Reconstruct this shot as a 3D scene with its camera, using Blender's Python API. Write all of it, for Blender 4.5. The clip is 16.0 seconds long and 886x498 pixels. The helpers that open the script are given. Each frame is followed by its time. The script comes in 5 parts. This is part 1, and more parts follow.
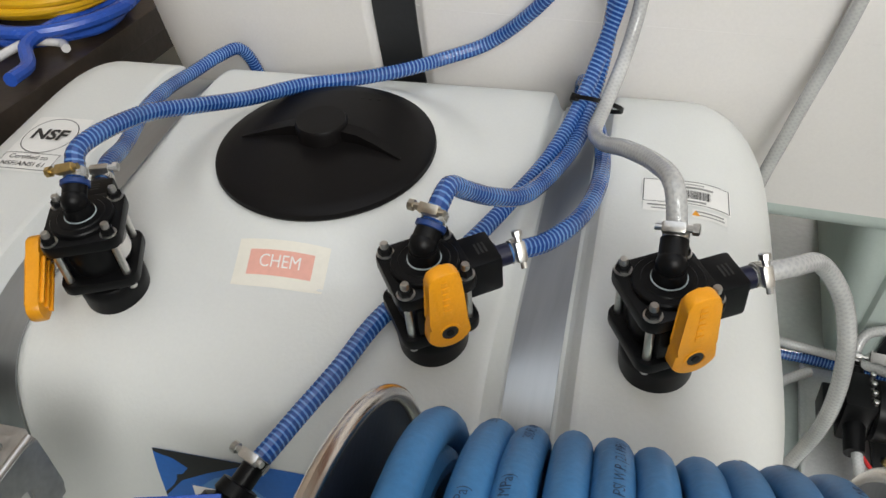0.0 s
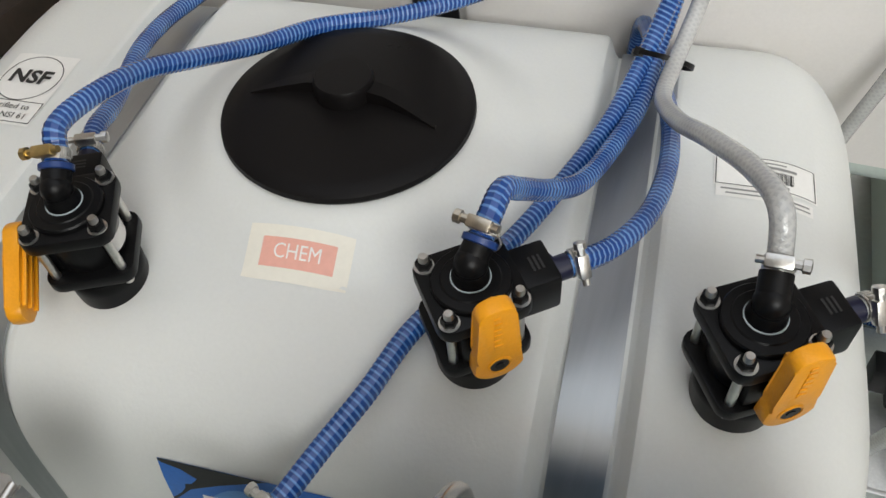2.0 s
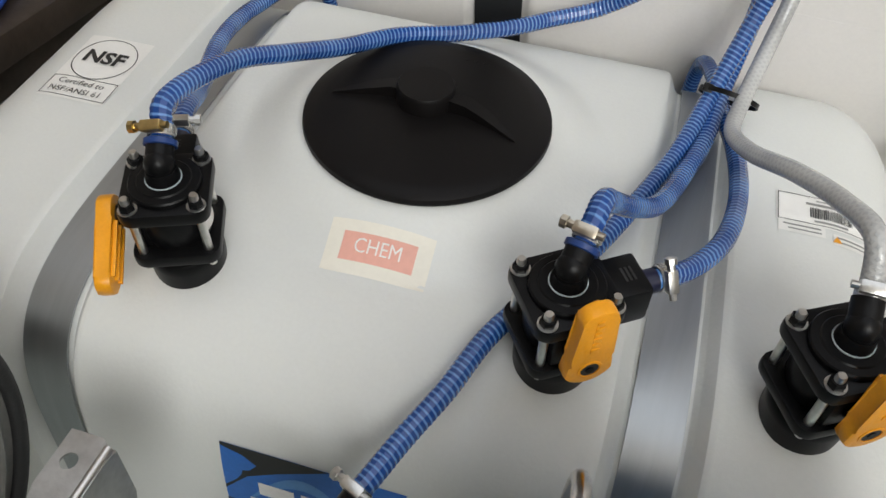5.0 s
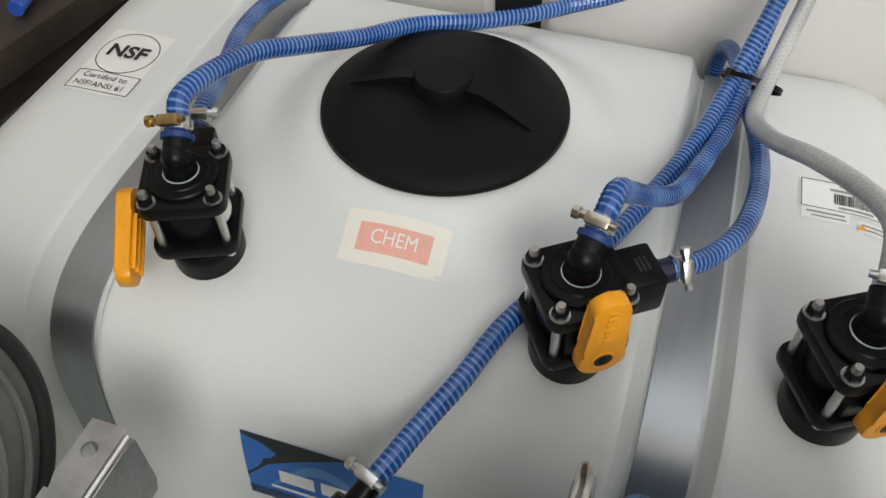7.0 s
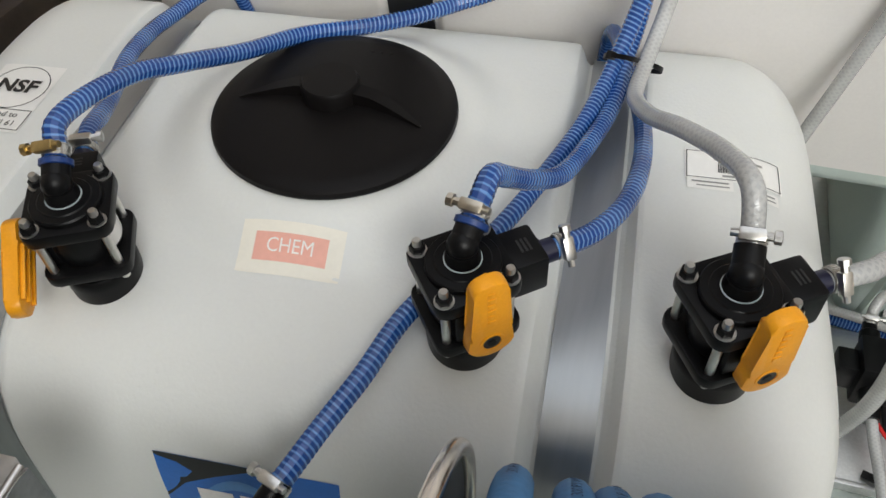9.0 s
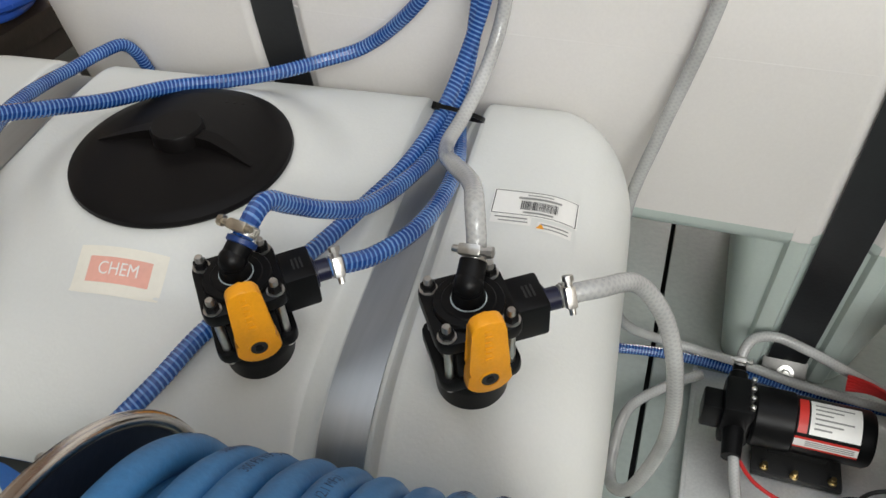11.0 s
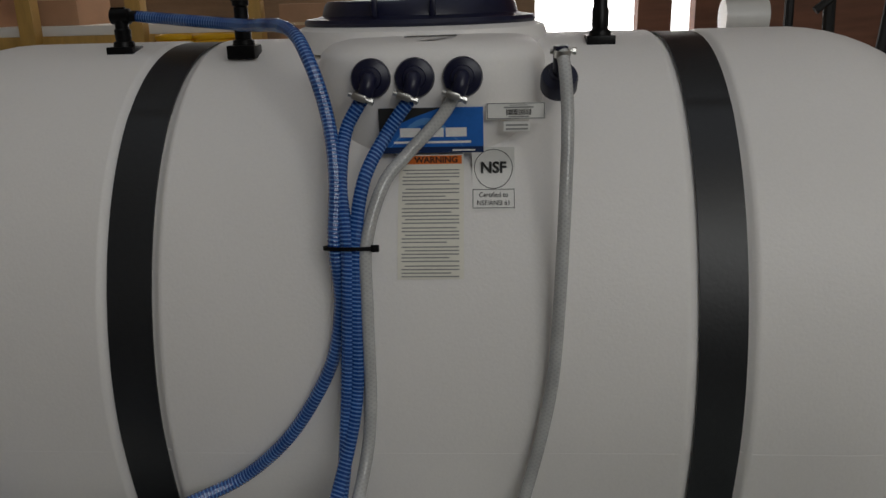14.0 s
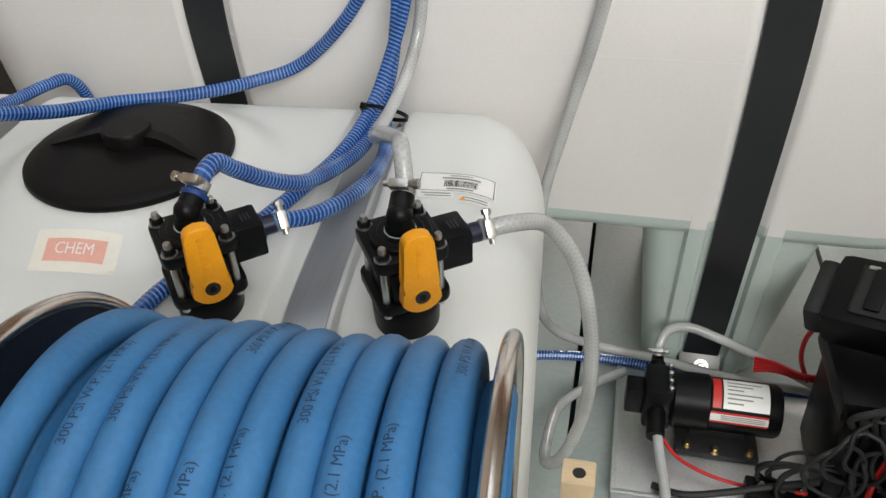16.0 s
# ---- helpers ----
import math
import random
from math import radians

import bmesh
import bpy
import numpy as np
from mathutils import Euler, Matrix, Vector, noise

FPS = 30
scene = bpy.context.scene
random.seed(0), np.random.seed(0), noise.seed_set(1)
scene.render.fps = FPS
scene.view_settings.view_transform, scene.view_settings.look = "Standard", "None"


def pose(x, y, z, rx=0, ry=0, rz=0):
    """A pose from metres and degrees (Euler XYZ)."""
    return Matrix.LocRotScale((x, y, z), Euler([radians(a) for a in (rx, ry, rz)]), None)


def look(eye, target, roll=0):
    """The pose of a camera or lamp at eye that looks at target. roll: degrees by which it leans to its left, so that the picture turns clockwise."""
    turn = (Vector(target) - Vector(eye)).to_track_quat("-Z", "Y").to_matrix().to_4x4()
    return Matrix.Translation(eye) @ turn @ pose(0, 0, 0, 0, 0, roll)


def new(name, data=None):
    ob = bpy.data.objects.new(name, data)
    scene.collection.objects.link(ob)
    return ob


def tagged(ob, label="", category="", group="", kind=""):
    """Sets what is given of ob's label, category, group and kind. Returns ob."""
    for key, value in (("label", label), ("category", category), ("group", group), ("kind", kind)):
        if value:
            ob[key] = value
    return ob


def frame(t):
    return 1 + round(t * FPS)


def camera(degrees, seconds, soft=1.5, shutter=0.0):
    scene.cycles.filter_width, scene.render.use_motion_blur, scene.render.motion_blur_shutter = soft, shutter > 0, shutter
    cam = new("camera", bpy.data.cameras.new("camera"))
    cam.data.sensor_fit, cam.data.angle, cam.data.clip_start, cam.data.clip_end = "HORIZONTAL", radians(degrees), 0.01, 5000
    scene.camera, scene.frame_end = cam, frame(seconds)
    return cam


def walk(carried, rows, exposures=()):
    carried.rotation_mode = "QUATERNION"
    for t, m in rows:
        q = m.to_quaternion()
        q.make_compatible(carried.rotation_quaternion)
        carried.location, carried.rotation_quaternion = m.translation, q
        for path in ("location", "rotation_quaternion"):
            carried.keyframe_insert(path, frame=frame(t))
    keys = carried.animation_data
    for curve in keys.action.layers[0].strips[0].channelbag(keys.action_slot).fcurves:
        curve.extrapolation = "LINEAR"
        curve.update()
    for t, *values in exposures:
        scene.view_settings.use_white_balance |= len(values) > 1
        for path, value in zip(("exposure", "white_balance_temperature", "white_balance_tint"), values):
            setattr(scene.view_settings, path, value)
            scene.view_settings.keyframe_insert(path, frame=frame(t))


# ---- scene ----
cam = camera(56.5, 16.0, soft=1.5)

# camera path: seconds, eye, target, roll
PATH = [
    (0, (0.0459, 0.0339, 1.1263), (-0.3596, 1.155, 0.1833), -3.06),
    (0.5, (0.0691, 0.0929, 1.1622), (-0.3203, 1.201, 0.1974), -3.04),
    (1, (0.0349, 0.1422, 1.1595), (-0.3524, 1.1542, 0.0935), -3.96),
    (1.5, (-0.0204, 0.1627, 1.1413), (-0.4141, 1.1481, 0.0531), -3.81),
    (2, (-0.0356, 0.1731, 1.1303), (-0.4086, 1.1494, 0.0266), -2.60),
    (2.5, (-0.0474, 0.1733, 1.1265), (-0.4081, 1.1397, 0.0101), -1.92),
    (3, (-0.0466, 0.1706, 1.1266), (-0.3992, 1.1297, 0.0013), -1.96),
    (3.5, (-0.0461, 0.1595, 1.1249), (-0.3877, 1.1156, -0.0063), -1.79),
    (4, (-0.0569, 0.1465, 1.1229), (-0.3932, 1.1003, -0.0118), -1.11),
    (4.5, (-0.0863, 0.1325, 1.1219), (-0.4339, 1.1376, 0.0359), 0.76),
    (5, (-0.1212, 0.1087, 1.1244), (-0.4516, 1.147, 0.0646), 4.52),
    (5.2, (-0.126, 0.1052, 1.1233), (-0.4681, 1.1433, 0.0671), 4.68),
    (7.3, (-0.1002, 0.1186, 1.1293), (-0.4878, 1.1133, 0.0472), 1.49),
    (7.5, (-0.0958, 0.1195, 1.1268), (-0.4841, 1.1196, 0.05), 1.12),
    (8, (-0.0845, 0.1237, 1.1235), (-0.4694, 1.1277, 0.0492), 0.08),
    (8.5, (-0.0748, 0.1274, 1.1238), (-0.4497, 1.1419, 0.0558), -2.05),
    (9, (-0.0426, 0.1215, 1.127), (-0.3632, 1.1567, 0.0612), -0.91),
    (9.5, (0.0432, 0.1154, 1.1296), (-0.2748, 1.1729, 0.085), 0.26),
    (9.7, (0.0777, 0.1159, 1.1333), (-0.239, 1.1865, 0.1019), 1.23),
    (11.8, (0.194, 0.0865, 1.1841), (-0.1946, 1.2931, 0.3453), -2.35),
    (12, (0.1852, 0.0924, 1.2019), (-0.1764, 1.3536, 0.4345), -2.84),
    (12.5, (0.1112, 0.0395, 1.2311), (-0.0291, 1.4295, 0.6850), -0.45),
    (13, (0.1404, 0.0239, 1.3034), (0.0155, 1.469, 0.8489), -0.63),
    (13.5, (0.1354, 0.0177, 1.3106), (0.0384, 1.4696, 0.8715), -1.18),
    (14, (0.1378, 0.0151, 1.312), (0.0396, 1.4662, 0.8702), -1.59),
    (14.5, (0.1044, 0.0024, 1.2434), (0.0571, 1.4514, 0.7866), -1.78),
    (15, (0.1416, 0.0032, 1.1654), (0.0635, 1.3699, 0.5046), -1.54),
    (15.2, (0.1649, -0.0036, 1.1602), (0.0632, 1.3248, 0.4285), 0.14),
    (15.5, (0.1979, -0.0186, 1.1142), (-0.0055, 1.2626, 0.3221), -0.70),
    (16, (0.2311, -0.0628, 1.0871), (-0.0481, 1.1816, 0.2602), -0.84),
]
walk(cam, [(t, look(eye, target, roll)) for t, eye, target, roll in PATH], ((0, -0.15), (9.5, -0.18), (12.0, -0.36), (12.5, -0.75), (13.0, -1.15), (13.5, -1.72), (14.0, -1.88), (14.6, -1.55), (15.2, -1.0), (16, -0.2)))

# ---- world and light ----
world = bpy.data.worlds.new("sky")
scene.world = world
world.use_nodes = True
_wn = world.node_tree.nodes
_sky = _wn.new("ShaderNodeTexSky")
_sky.sky_type, _sky.sun_disc = "NISHITA", False
_sky.sun_elevation, _sky.sun_rotation = radians(42), radians(8)
_sky.air_density, _sky.dust_density = 1.0, 3.0
world.node_tree.links.new(_sky.outputs[0], _wn["Background"].inputs[0])
_wn["Background"].inputs[1].default_value = 0.15
_sun = bpy.data.lights.new("sun", "SUN")
_sun.energy, _sun.angle, _sun.color = 4.0, radians(0.6), (1, 0.95, 0.87)
_sunob = new("sun", _sun)
_sunob.matrix_world = look((0.6, 5, 5), (0, 0, 0))

# The plan below is drawn at this scale to the metre, with the truck deck at 0.12.
K = 0.76
DECK = 0.12


def world_of(p):
    return Vector((p[0] * K, p[1] * K, (p[2] - DECK) * K))


# ---- materials ----
def mat(name, col, rough=0.5, metal=0.0, var=0.12, scale=12.0, bump=0.1, bscale=180.0, coat=0.0, rvar=0.1, sss=0.0, dirt=None, stretch=(1, 1, 1), spec=0.5):
    m = bpy.data.materials.new(name)
    m.use_nodes = True
    nt = m.node_tree
    n, l = nt.nodes, nt.links
    b = n["Principled BSDF"]
    tc = n.new("ShaderNodeTexCoord")
    mp = n.new("ShaderNodeMapping")
    mp.inputs["Scale"].default_value = stretch
    l.new(tc.outputs["Object"], mp.inputs[0])
    big = n.new("ShaderNodeTexNoise")
    big.inputs["Scale"].default_value, big.inputs["Detail"].default_value = scale, 4
    fine = n.new("ShaderNodeTexNoise")
    fine.inputs["Scale"].default_value, fine.inputs["Detail"].default_value = bscale, 3
    l.new(mp.outputs[0], big.inputs[0])
    l.new(mp.outputs[0], fine.inputs[0])
    mix = n.new("ShaderNodeMix")
    mix.data_type = "RGBA"
    lo = dirt if dirt else tuple(c * (1 - var) for c in col)
    hi = tuple(min(1, c * (1 + var * 0.6)) for c in col)
    mix.inputs[6].default_value, mix.inputs[7].default_value = (*lo, 1), (*hi, 1)
    ramp = n.new("ShaderNodeMapRange")
    ramp.inputs[1].default_value, ramp.inputs[2].default_value = 0.3, 0.62
    add = n.new("ShaderNodeMath")
    add.operation = "MULTIPLY_ADD"
    add.inputs[1].default_value = 0.35
    l.new(fine.outputs[0], add.inputs[0])
    sc = n.new("ShaderNodeMath")
    sc.operation = "MULTIPLY"
    sc.inputs[1].default_value = 0.65
    l.new(big.outputs[0], sc.inputs[0])
    l.new(sc.outputs[0], add.inputs[2])
    l.new(add.outputs[0], ramp.inputs[0])
    l.new(ramp.outputs[0], mix.inputs[0])
    l.new(mix.outputs[2], b.inputs["Base Color"])
    rr = n.new("ShaderNodeMapRange")
    rr.inputs[3].default_value, rr.inputs[4].default_value = max(0.03, rough - rvar), min(1, rough + rvar)
    l.new(big.outputs[0], rr.inputs[0])
    l.new(rr.outputs[0], b.inputs["Roughness"])
    b.inputs["Metallic"].default_value = metal
    b.inputs["Coat Weight"].default_value = coat
    b.inputs["Specular IOR Level"].default_value = spec
    if sss:
        b.inputs["Subsurface Weight"].default_value = sss
        b.inputs["Subsurface Radius"].default_value = (0.03, 0.03, 0.025)
        b.inputs["Subsurface Scale"].default_value = 0.5
    if bump:
        bp = n.new("ShaderNodeBump")
        bp.inputs["Strength"].default_value, bp.inputs["Distance"].default_value = bump, 0.002
        l.new(fine.outputs[0], bp.inputs["Height"])
        l.new(bp.outputs[0], b.inputs["Normal"])
    return m


def hose_mat(name, body, band, pitch, rough=0.22, braid=False, duty=0.5):
    """Hose wall; U runs round the hose, V along it in metres."""
    m = bpy.data.materials.new(name)
    m.use_nodes = True
    nt = m.node_tree
    n, l = nt.nodes, nt.links
    b = n["Principled BSDF"]
    uv = n.new("ShaderNodeUVMap")
    sep = n.new("ShaderNodeSeparateXYZ")
    l.new(uv.outputs[0], sep.inputs[0])

    def stripe(turns, per):
        a = n.new("ShaderNodeMath")
        a.operation = "MULTIPLY"
        a.inputs[1].default_value = turns
        l.new(sep.outputs[0], a.inputs[0])
        c = n.new("ShaderNodeMath")
        c.operation = "MULTIPLY_ADD"
        c.inputs[1].default_value = 1 / per
        l.new(sep.outputs[1], c.inputs[0])
        l.new(a.outputs[0], c.inputs[2])
        f = n.new("ShaderNodeMath")
        f.operation = "FRACT"
        l.new(c.outputs[0], f.inputs[0])
        p = n.new("ShaderNodeMath")
        p.operation = "PINGPONG"
        p.inputs[1].default_value = 0.5
        l.new(f.outputs[0], p.inputs[0])
        r = n.new("ShaderNodeMapRange")
        r.inputs[1].default_value, r.inputs[2].default_value = 0.5 * duty - 0.07, 0.5 * duty + 0.07
        l.new(p.outputs[0], r.inputs[0])
        return r
    if braid:
        s1, s2 = stripe(6, pitch), stripe(-6, pitch)
        mx = n.new("ShaderNodeMath")
        mx.operation = "MINIMUM"
        l.new(s1.outputs[0], mx.inputs[0])
        l.new(s2.outputs[0], mx.inputs[1])
        fac = mx
    else:
        fac = stripe(1, pitch)
    nz = n.new("ShaderNodeTexNoise")
    tc = n.new("ShaderNodeTexCoord")
    nz.inputs["Scale"].default_value = 18
    l.new(tc.outputs["Object"], nz.inputs[0])
    mix = n.new("ShaderNodeMix")
    mix.data_type = "RGBA"
    mix.inputs[6].default_value, mix.inputs[7].default_value = (*band, 1), (*body, 1)
    l.new(fac.outputs[0], mix.inputs[0])
    dim = n.new("ShaderNodeMix")
    dim.data_type, dim.blend_type = "RGBA", "MULTIPLY"
    dim.inputs[0].default_value = 0.45
    l.new(mix.outputs[2], dim.inputs[6])
    g = n.new("ShaderNodeMapRange")
    g.inputs[1].default_value, g.inputs[2].default_value, g.inputs[3].default_value, g.inputs[4].default_value = 0.3, 0.7, 0.6, 1.15
    l.new(nz.outputs[0], g.inputs[0])
    l.new(g.outputs[0], dim.inputs[7])
    l.new(dim.outputs[2], b.inputs["Base Color"])
    b.inputs["Roughness"].default_value = rough
    b.inputs["Coat Weight"].default_value = 0.4
    b.inputs["Coat Roughness"].default_value = 0.12
    bp = n.new("ShaderNodeBump")
    bp.inputs["Strength"].default_value, bp.inputs["Distance"].default_value = 0.35, 0.0008
    l.new(fac.outputs[0], bp.inputs["Height"])
    l.new(bp.outputs[0], b.inputs["Normal"])
    return m


M_TANK = mat("white_polyethylene", (0.695, 0.705, 0.680), 0.45, var=0.035, scale=3, bump=0.12, bscale=260, sss=0.15)
M_TANKBIG = mat("white_polyethylene_large", (0.82, 0.795, 0.77), 0.5, var=0.04, scale=2.5, bump=0.15, bscale=220, sss=0.1)
M_TANKLOW = mat("green_tinted_lower_tank_wall", (0.56, 0.64, 0.60), 0.45, var=0.06, scale=4, bump=0.1, sss=0.1)
M_BLACK = mat("black_polypropylene", (0.0042, 0.0042, 0.0046), 0.36, var=0.25, scale=18, bump=0.035, bscale=600, spec=0.18)
M_LID = mat("black_lid_plastic", (0.0058, 0.0050, 0.0050), 0.45, var=0.25, scale=10, bump=0.05, bscale=520, spec=0.15)
M_NAVY = mat("navy_plastic", (0.008, 0.009, 0.030), 0.35, var=0.25, scale=20, bump=0.05, spec=0.4)
M_YELLOW = mat("yellow_nylon", (0.80, 0.33, 0.008), 0.38, var=0.1, scale=25, bump=0.15, bscale=400)
M_STEEL = mat("stainless_steel", (0.66, 0.65, 0.62), 0.32, 1.0, var=0.15, scale=40, bump=0.08, bscale=300)
M_BRASSY = mat("zinc_yellow_screw", (0.60, 0.45, 0.20), 0.32, 1.0, var=0.2, scale=40)
M_CLAMPSCREW = mat("dull_zinc_screw", (0.60, 0.54, 0.44), 0.32, 1.0, var=0.2, scale=40)
M_COLLAR = mat("dark_blue_collar", (0.012, 0.04, 0.16), 0.3, bump=0)
M_STRAP = mat("brushed_stainless_strap", (0.44, 0.46, 0.47), 0.45, 1.0, var=0.12, scale=9, bump=0.12, bscale=120, stretch=(1, 0.08, 0.08))
# dark reflections on the large steel straps are put into this colour
M_STRAPDARK = mat("steel_strap_dark_reflection", (0.016, 0.017, 0.019), 0.40, 0.0, var=0.25, scale=5, bump=0.12, bscale=160)
M_BLUE = hose_mat("blue_suction_hose", (0.008, 0.052, 0.240), (0.120, 0.275, 0.590), 0.0056, duty=0.34)
M_CLEAR = hose_mat("clear_braided_hose", (0.43, 0.435, 0.43), (0.49, 0.49, 0.48), 0.0065, rough=0.25, braid=True, duty=0.45)
M_REELHOSE = mat("blue_rubber_hose", (0.040, 0.170, 0.375), 0.5, var=0.22, scale=9, bump=0.12, bscale=220)
M_PRINT = mat("faded_hose_print", (0.018, 0.050, 0.110), 0.6, bump=0)
M_INK = mat("black_ink", (0.015, 0.015, 0.015), 0.5, bump=0)
M_GREYINK = mat("grey_ink", (0.27, 0.27, 0.26), 0.6, bump=0)
M_PAPER = mat("label_vinyl", (0.80, 0.79, 0.76), 0.35, var=0.04, bump=0.03)
M_TAPE = mat("cream_label_tape", (0.80, 0.77, 0.68), 0.4, var=0.05, bump=0.04)
M_CORAL = mat("faded_red_label", (0.80, 0.42, 0.34), 0.45, var=0.08, bump=0.03)
M_WHITEINK = mat("white_ink", (0.85, 0.83, 0.80), 0.5, bump=0)
M_ORANGE = mat("orange_label", (0.78, 0.18, 0.03), 0.45, bump=0)
M_LABELBLUE = mat("blue_label", (0.02, 0.14, 0.50), 0.35, var=0.15, bump=0.02)
M_LABELNAVY = mat("dark_blue_label", (0.012, 0.03, 0.10), 0.35, bump=0.02)
M_RED = mat("red_wire", (0.50, 0.012, 0.012), 0.4, bump=0)
M_REDINK = mat("red_ink", (0.60, 0.03, 0.02), 0.45, bump=0)
M_DECK = mat("grey_painted_deck", (0.33, 0.375, 0.355), 0.5, var=0.14, scale=5, bump=0.25, bscale=90)
M_SEAM = mat("dark_gap", (0.02, 0.022, 0.022), 0.8, bump=0)
M_ALU = mat("aluminium_plate", (0.80, 0.80, 0.79), 0.5, 1.0, var=0.15, scale=14, bump=0.1, bscale=200)
M_ZINC = mat("galvanised_bracket", (0.55, 0.55, 0.54), 0.38, 1.0, var=0.2, scale=30, bump=0.15, bscale=160)
M_RIM = mat("polished_steel_rim", (0.68, 0.62, 0.56), 0.22, 1.0, var=0.15, scale=20, bump=0.06)
M_DISC = mat("blue_black_reel_disc", (0.020, 0.028, 0.05), 0.35, 0.3, var=0.3, scale=6, bump=0.08)
M_GREYDISC = mat("grey_reel_disc", (0.20, 0.195, 0.185), 0.4, 0.5, var=0.2, scale=6, bump=0.1)
M_RUBBER = mat("black_rubber", (0.011, 0.011, 0.011), 0.6, bump=0.3, bscale=300)
M_WOOD = mat("shop_plywood", (0.30, 0.19, 0.11), 0.7, var=0.3, scale=3, bump=0.3, bscale=60, stretch=(1, 1, 6))
M_TEAL = mat("pale_seal_tape", (0.40, 0.46, 0.48), 0.4, bump=0)
M_PINE = mat("pale_pine", (0.62, 0.47, 0.29), 0.6, var=0.2, scale=8, bump=0.2, bscale=80, stretch=(1, 6, 1))
M_SHELF = mat("yellow_timber_shelf", (0.50, 0.30, 0.08), 0.6, var=0.25, scale=4, bump=0.2, stretch=(6, 1, 1))
M_DARKBENCH = mat("dark_oiled_bench", (0.035, 0.026, 0.020), 0.35, var=0.4, scale=9, bump=0.3, bscale=60)
M_CARD = mat("cardboard", (0.42, 0.24, 0.14), 0.75, var=0.15, scale=5, bump=0.15)
M_YHOSE = mat("yellow_hose", (0.75, 0.42, 0.01), 0.35, var=0.12, bump=0.05)
M_WHOSE = mat("white_hose", (0.72, 0.71, 0.70), 0.3, var=0.1, bump=0.05)
M_BHOSE = mat("bright_blue_hose", (0.03, 0.10, 0.48), 0.25, var=0.2, bump=0.05)
M_CONC = mat("concrete", (0.30, 0.29, 0.275), 0.75, var=0.2, scale=1.5, bump=0.3, bscale=40)
M_WALL = mat("shop_wall_paint", (0.55, 0.50, 0.44), 0.7, var=0.12, scale=1.2, bump=0.2, bscale=30)
M_BRICK = mat("red_brown_board", (0.23, 0.10, 0.06), 0.75, var=0.3, scale=3, bump=0.3, stretch=(1, 1, 8))
M_OUT = mat("sunlit_yard", (0.72, 0.70, 0.66), 0.8, var=0.1, scale=0.6, bump=0.1)


# ---- building helpers ----
def thing(name, at, label, category, group="", kind=""):
    ob = new(name)
    ob.location = world_of(at)
    ob.empty_display_size = 0.05
    return tagged(ob, label, category, group, kind)


def part(name, bm, material, parent=None, label="", smooth=True, kind=""):
    """Links a bmesh, drawn in plan units, as one mesh object under a thing or a part."""
    me = bpy.data.meshes.new(name)
    off = Vector((0, 0, 0))
    p = parent
    while p is not None:
        off += p.location
        p = p.parent
    for v in bm.verts:
        v.co = world_of(v.co) - off
    bmesh.ops.recalc_face_normals(bm, faces=bm.faces)
    if smooth:
        for f in bm.faces:
            f.smooth = True
        for e in bm.edges:
            if len(e.link_faces) == 2 and e.calc_face_angle(0) > 0.6:
                e.smooth = False
    bm.to_mesh(me)
    bm.free()
    for mm in material if isinstance(material, (list, tuple)) else (material,):
        me.materials.append(mm)
    ob = new(name, me)
    if parent is not None:
        ob.parent = parent
    return tagged(ob, label, kind=kind)


def block(bm, x0, y0, z0, x1, y1, z1, r=0.0, m=None):
    """Adds a box with bevelled edges."""
    res = bmesh.ops.create_cube(bm, size=1, matrix=Matrix.Translation(((x0 + x1) / 2, (y0 + y1) / 2, (z0 + z1) / 2)) @ Matrix.Diagonal((abs(x1 - x0), abs(y1 - y0), abs(z1 - z0), 1)))
    vs = res["verts"]
    if r:
        es = list({e for v in vs for e in v.link_edges})
        out = bmesh.ops.bevel(bm, geom=es, offset=r, segments=2, affect="EDGES", profile=0.6)
        vs = list({v for f in out["faces"] for v in f.verts} | {v for v in vs if v.is_valid})
    if m is not None:
        bmesh.ops.transform(bm, matrix=m, verts=vs)
    return bm


def lathe(bm, prof, m=None, segs=32, caps=True):
    """Adds a turned body from (radius, height) pairs."""
    rings = []
    for r, z in prof:
        ring = []
        for i in range(segs):
            a = 2 * math.pi * i / segs
            p = Vector((r * math.cos(a), r * math.sin(a), z))
            ring.append(bm.verts.new(m @ p if m is not None else p))
        rings.append(ring)
    for a, b in zip(rings, rings[1:]):
        for i in range(segs):
            bm.faces.new((a[i], a[(i + 1) % segs], b[(i + 1) % segs], b[i]))
    if caps:
        bm.faces.new(rings[0][::-1])
        bm.faces.new(rings[-1])
    return bm


def prism(bm, outline, z0, z1, m=None, r=0.0):
    """Adds an upright prism over an outline, its rims bevelled."""
    lo = [bm.verts.new((x, y, z0)) for x, y in outline]
    hi = [bm.verts.new((x, y, z1)) for x, y in outline]
    k = len(lo)
    f0, f1 = bm.faces.new(lo[::-1]), bm.faces.new(hi)
    for i in range(k):
        bm.faces.new((lo[i], lo[(i + 1) % k], hi[(i + 1) % k], hi[i]))
    vs = lo + hi
    if r:
        es = list(set(f0.edges) | set(f1.edges))
        out = bmesh.ops.bevel(bm, geom=es, offset=r, segments=2, affect="EDGES", profile=0.6)
        vs = list({v for f in out["faces"] for v in f.verts} | {v for v in vs if v.is_valid})
    if m is not None:
        bmesh.ops.transform(bm, matrix=m, verts=vs)
    return bm


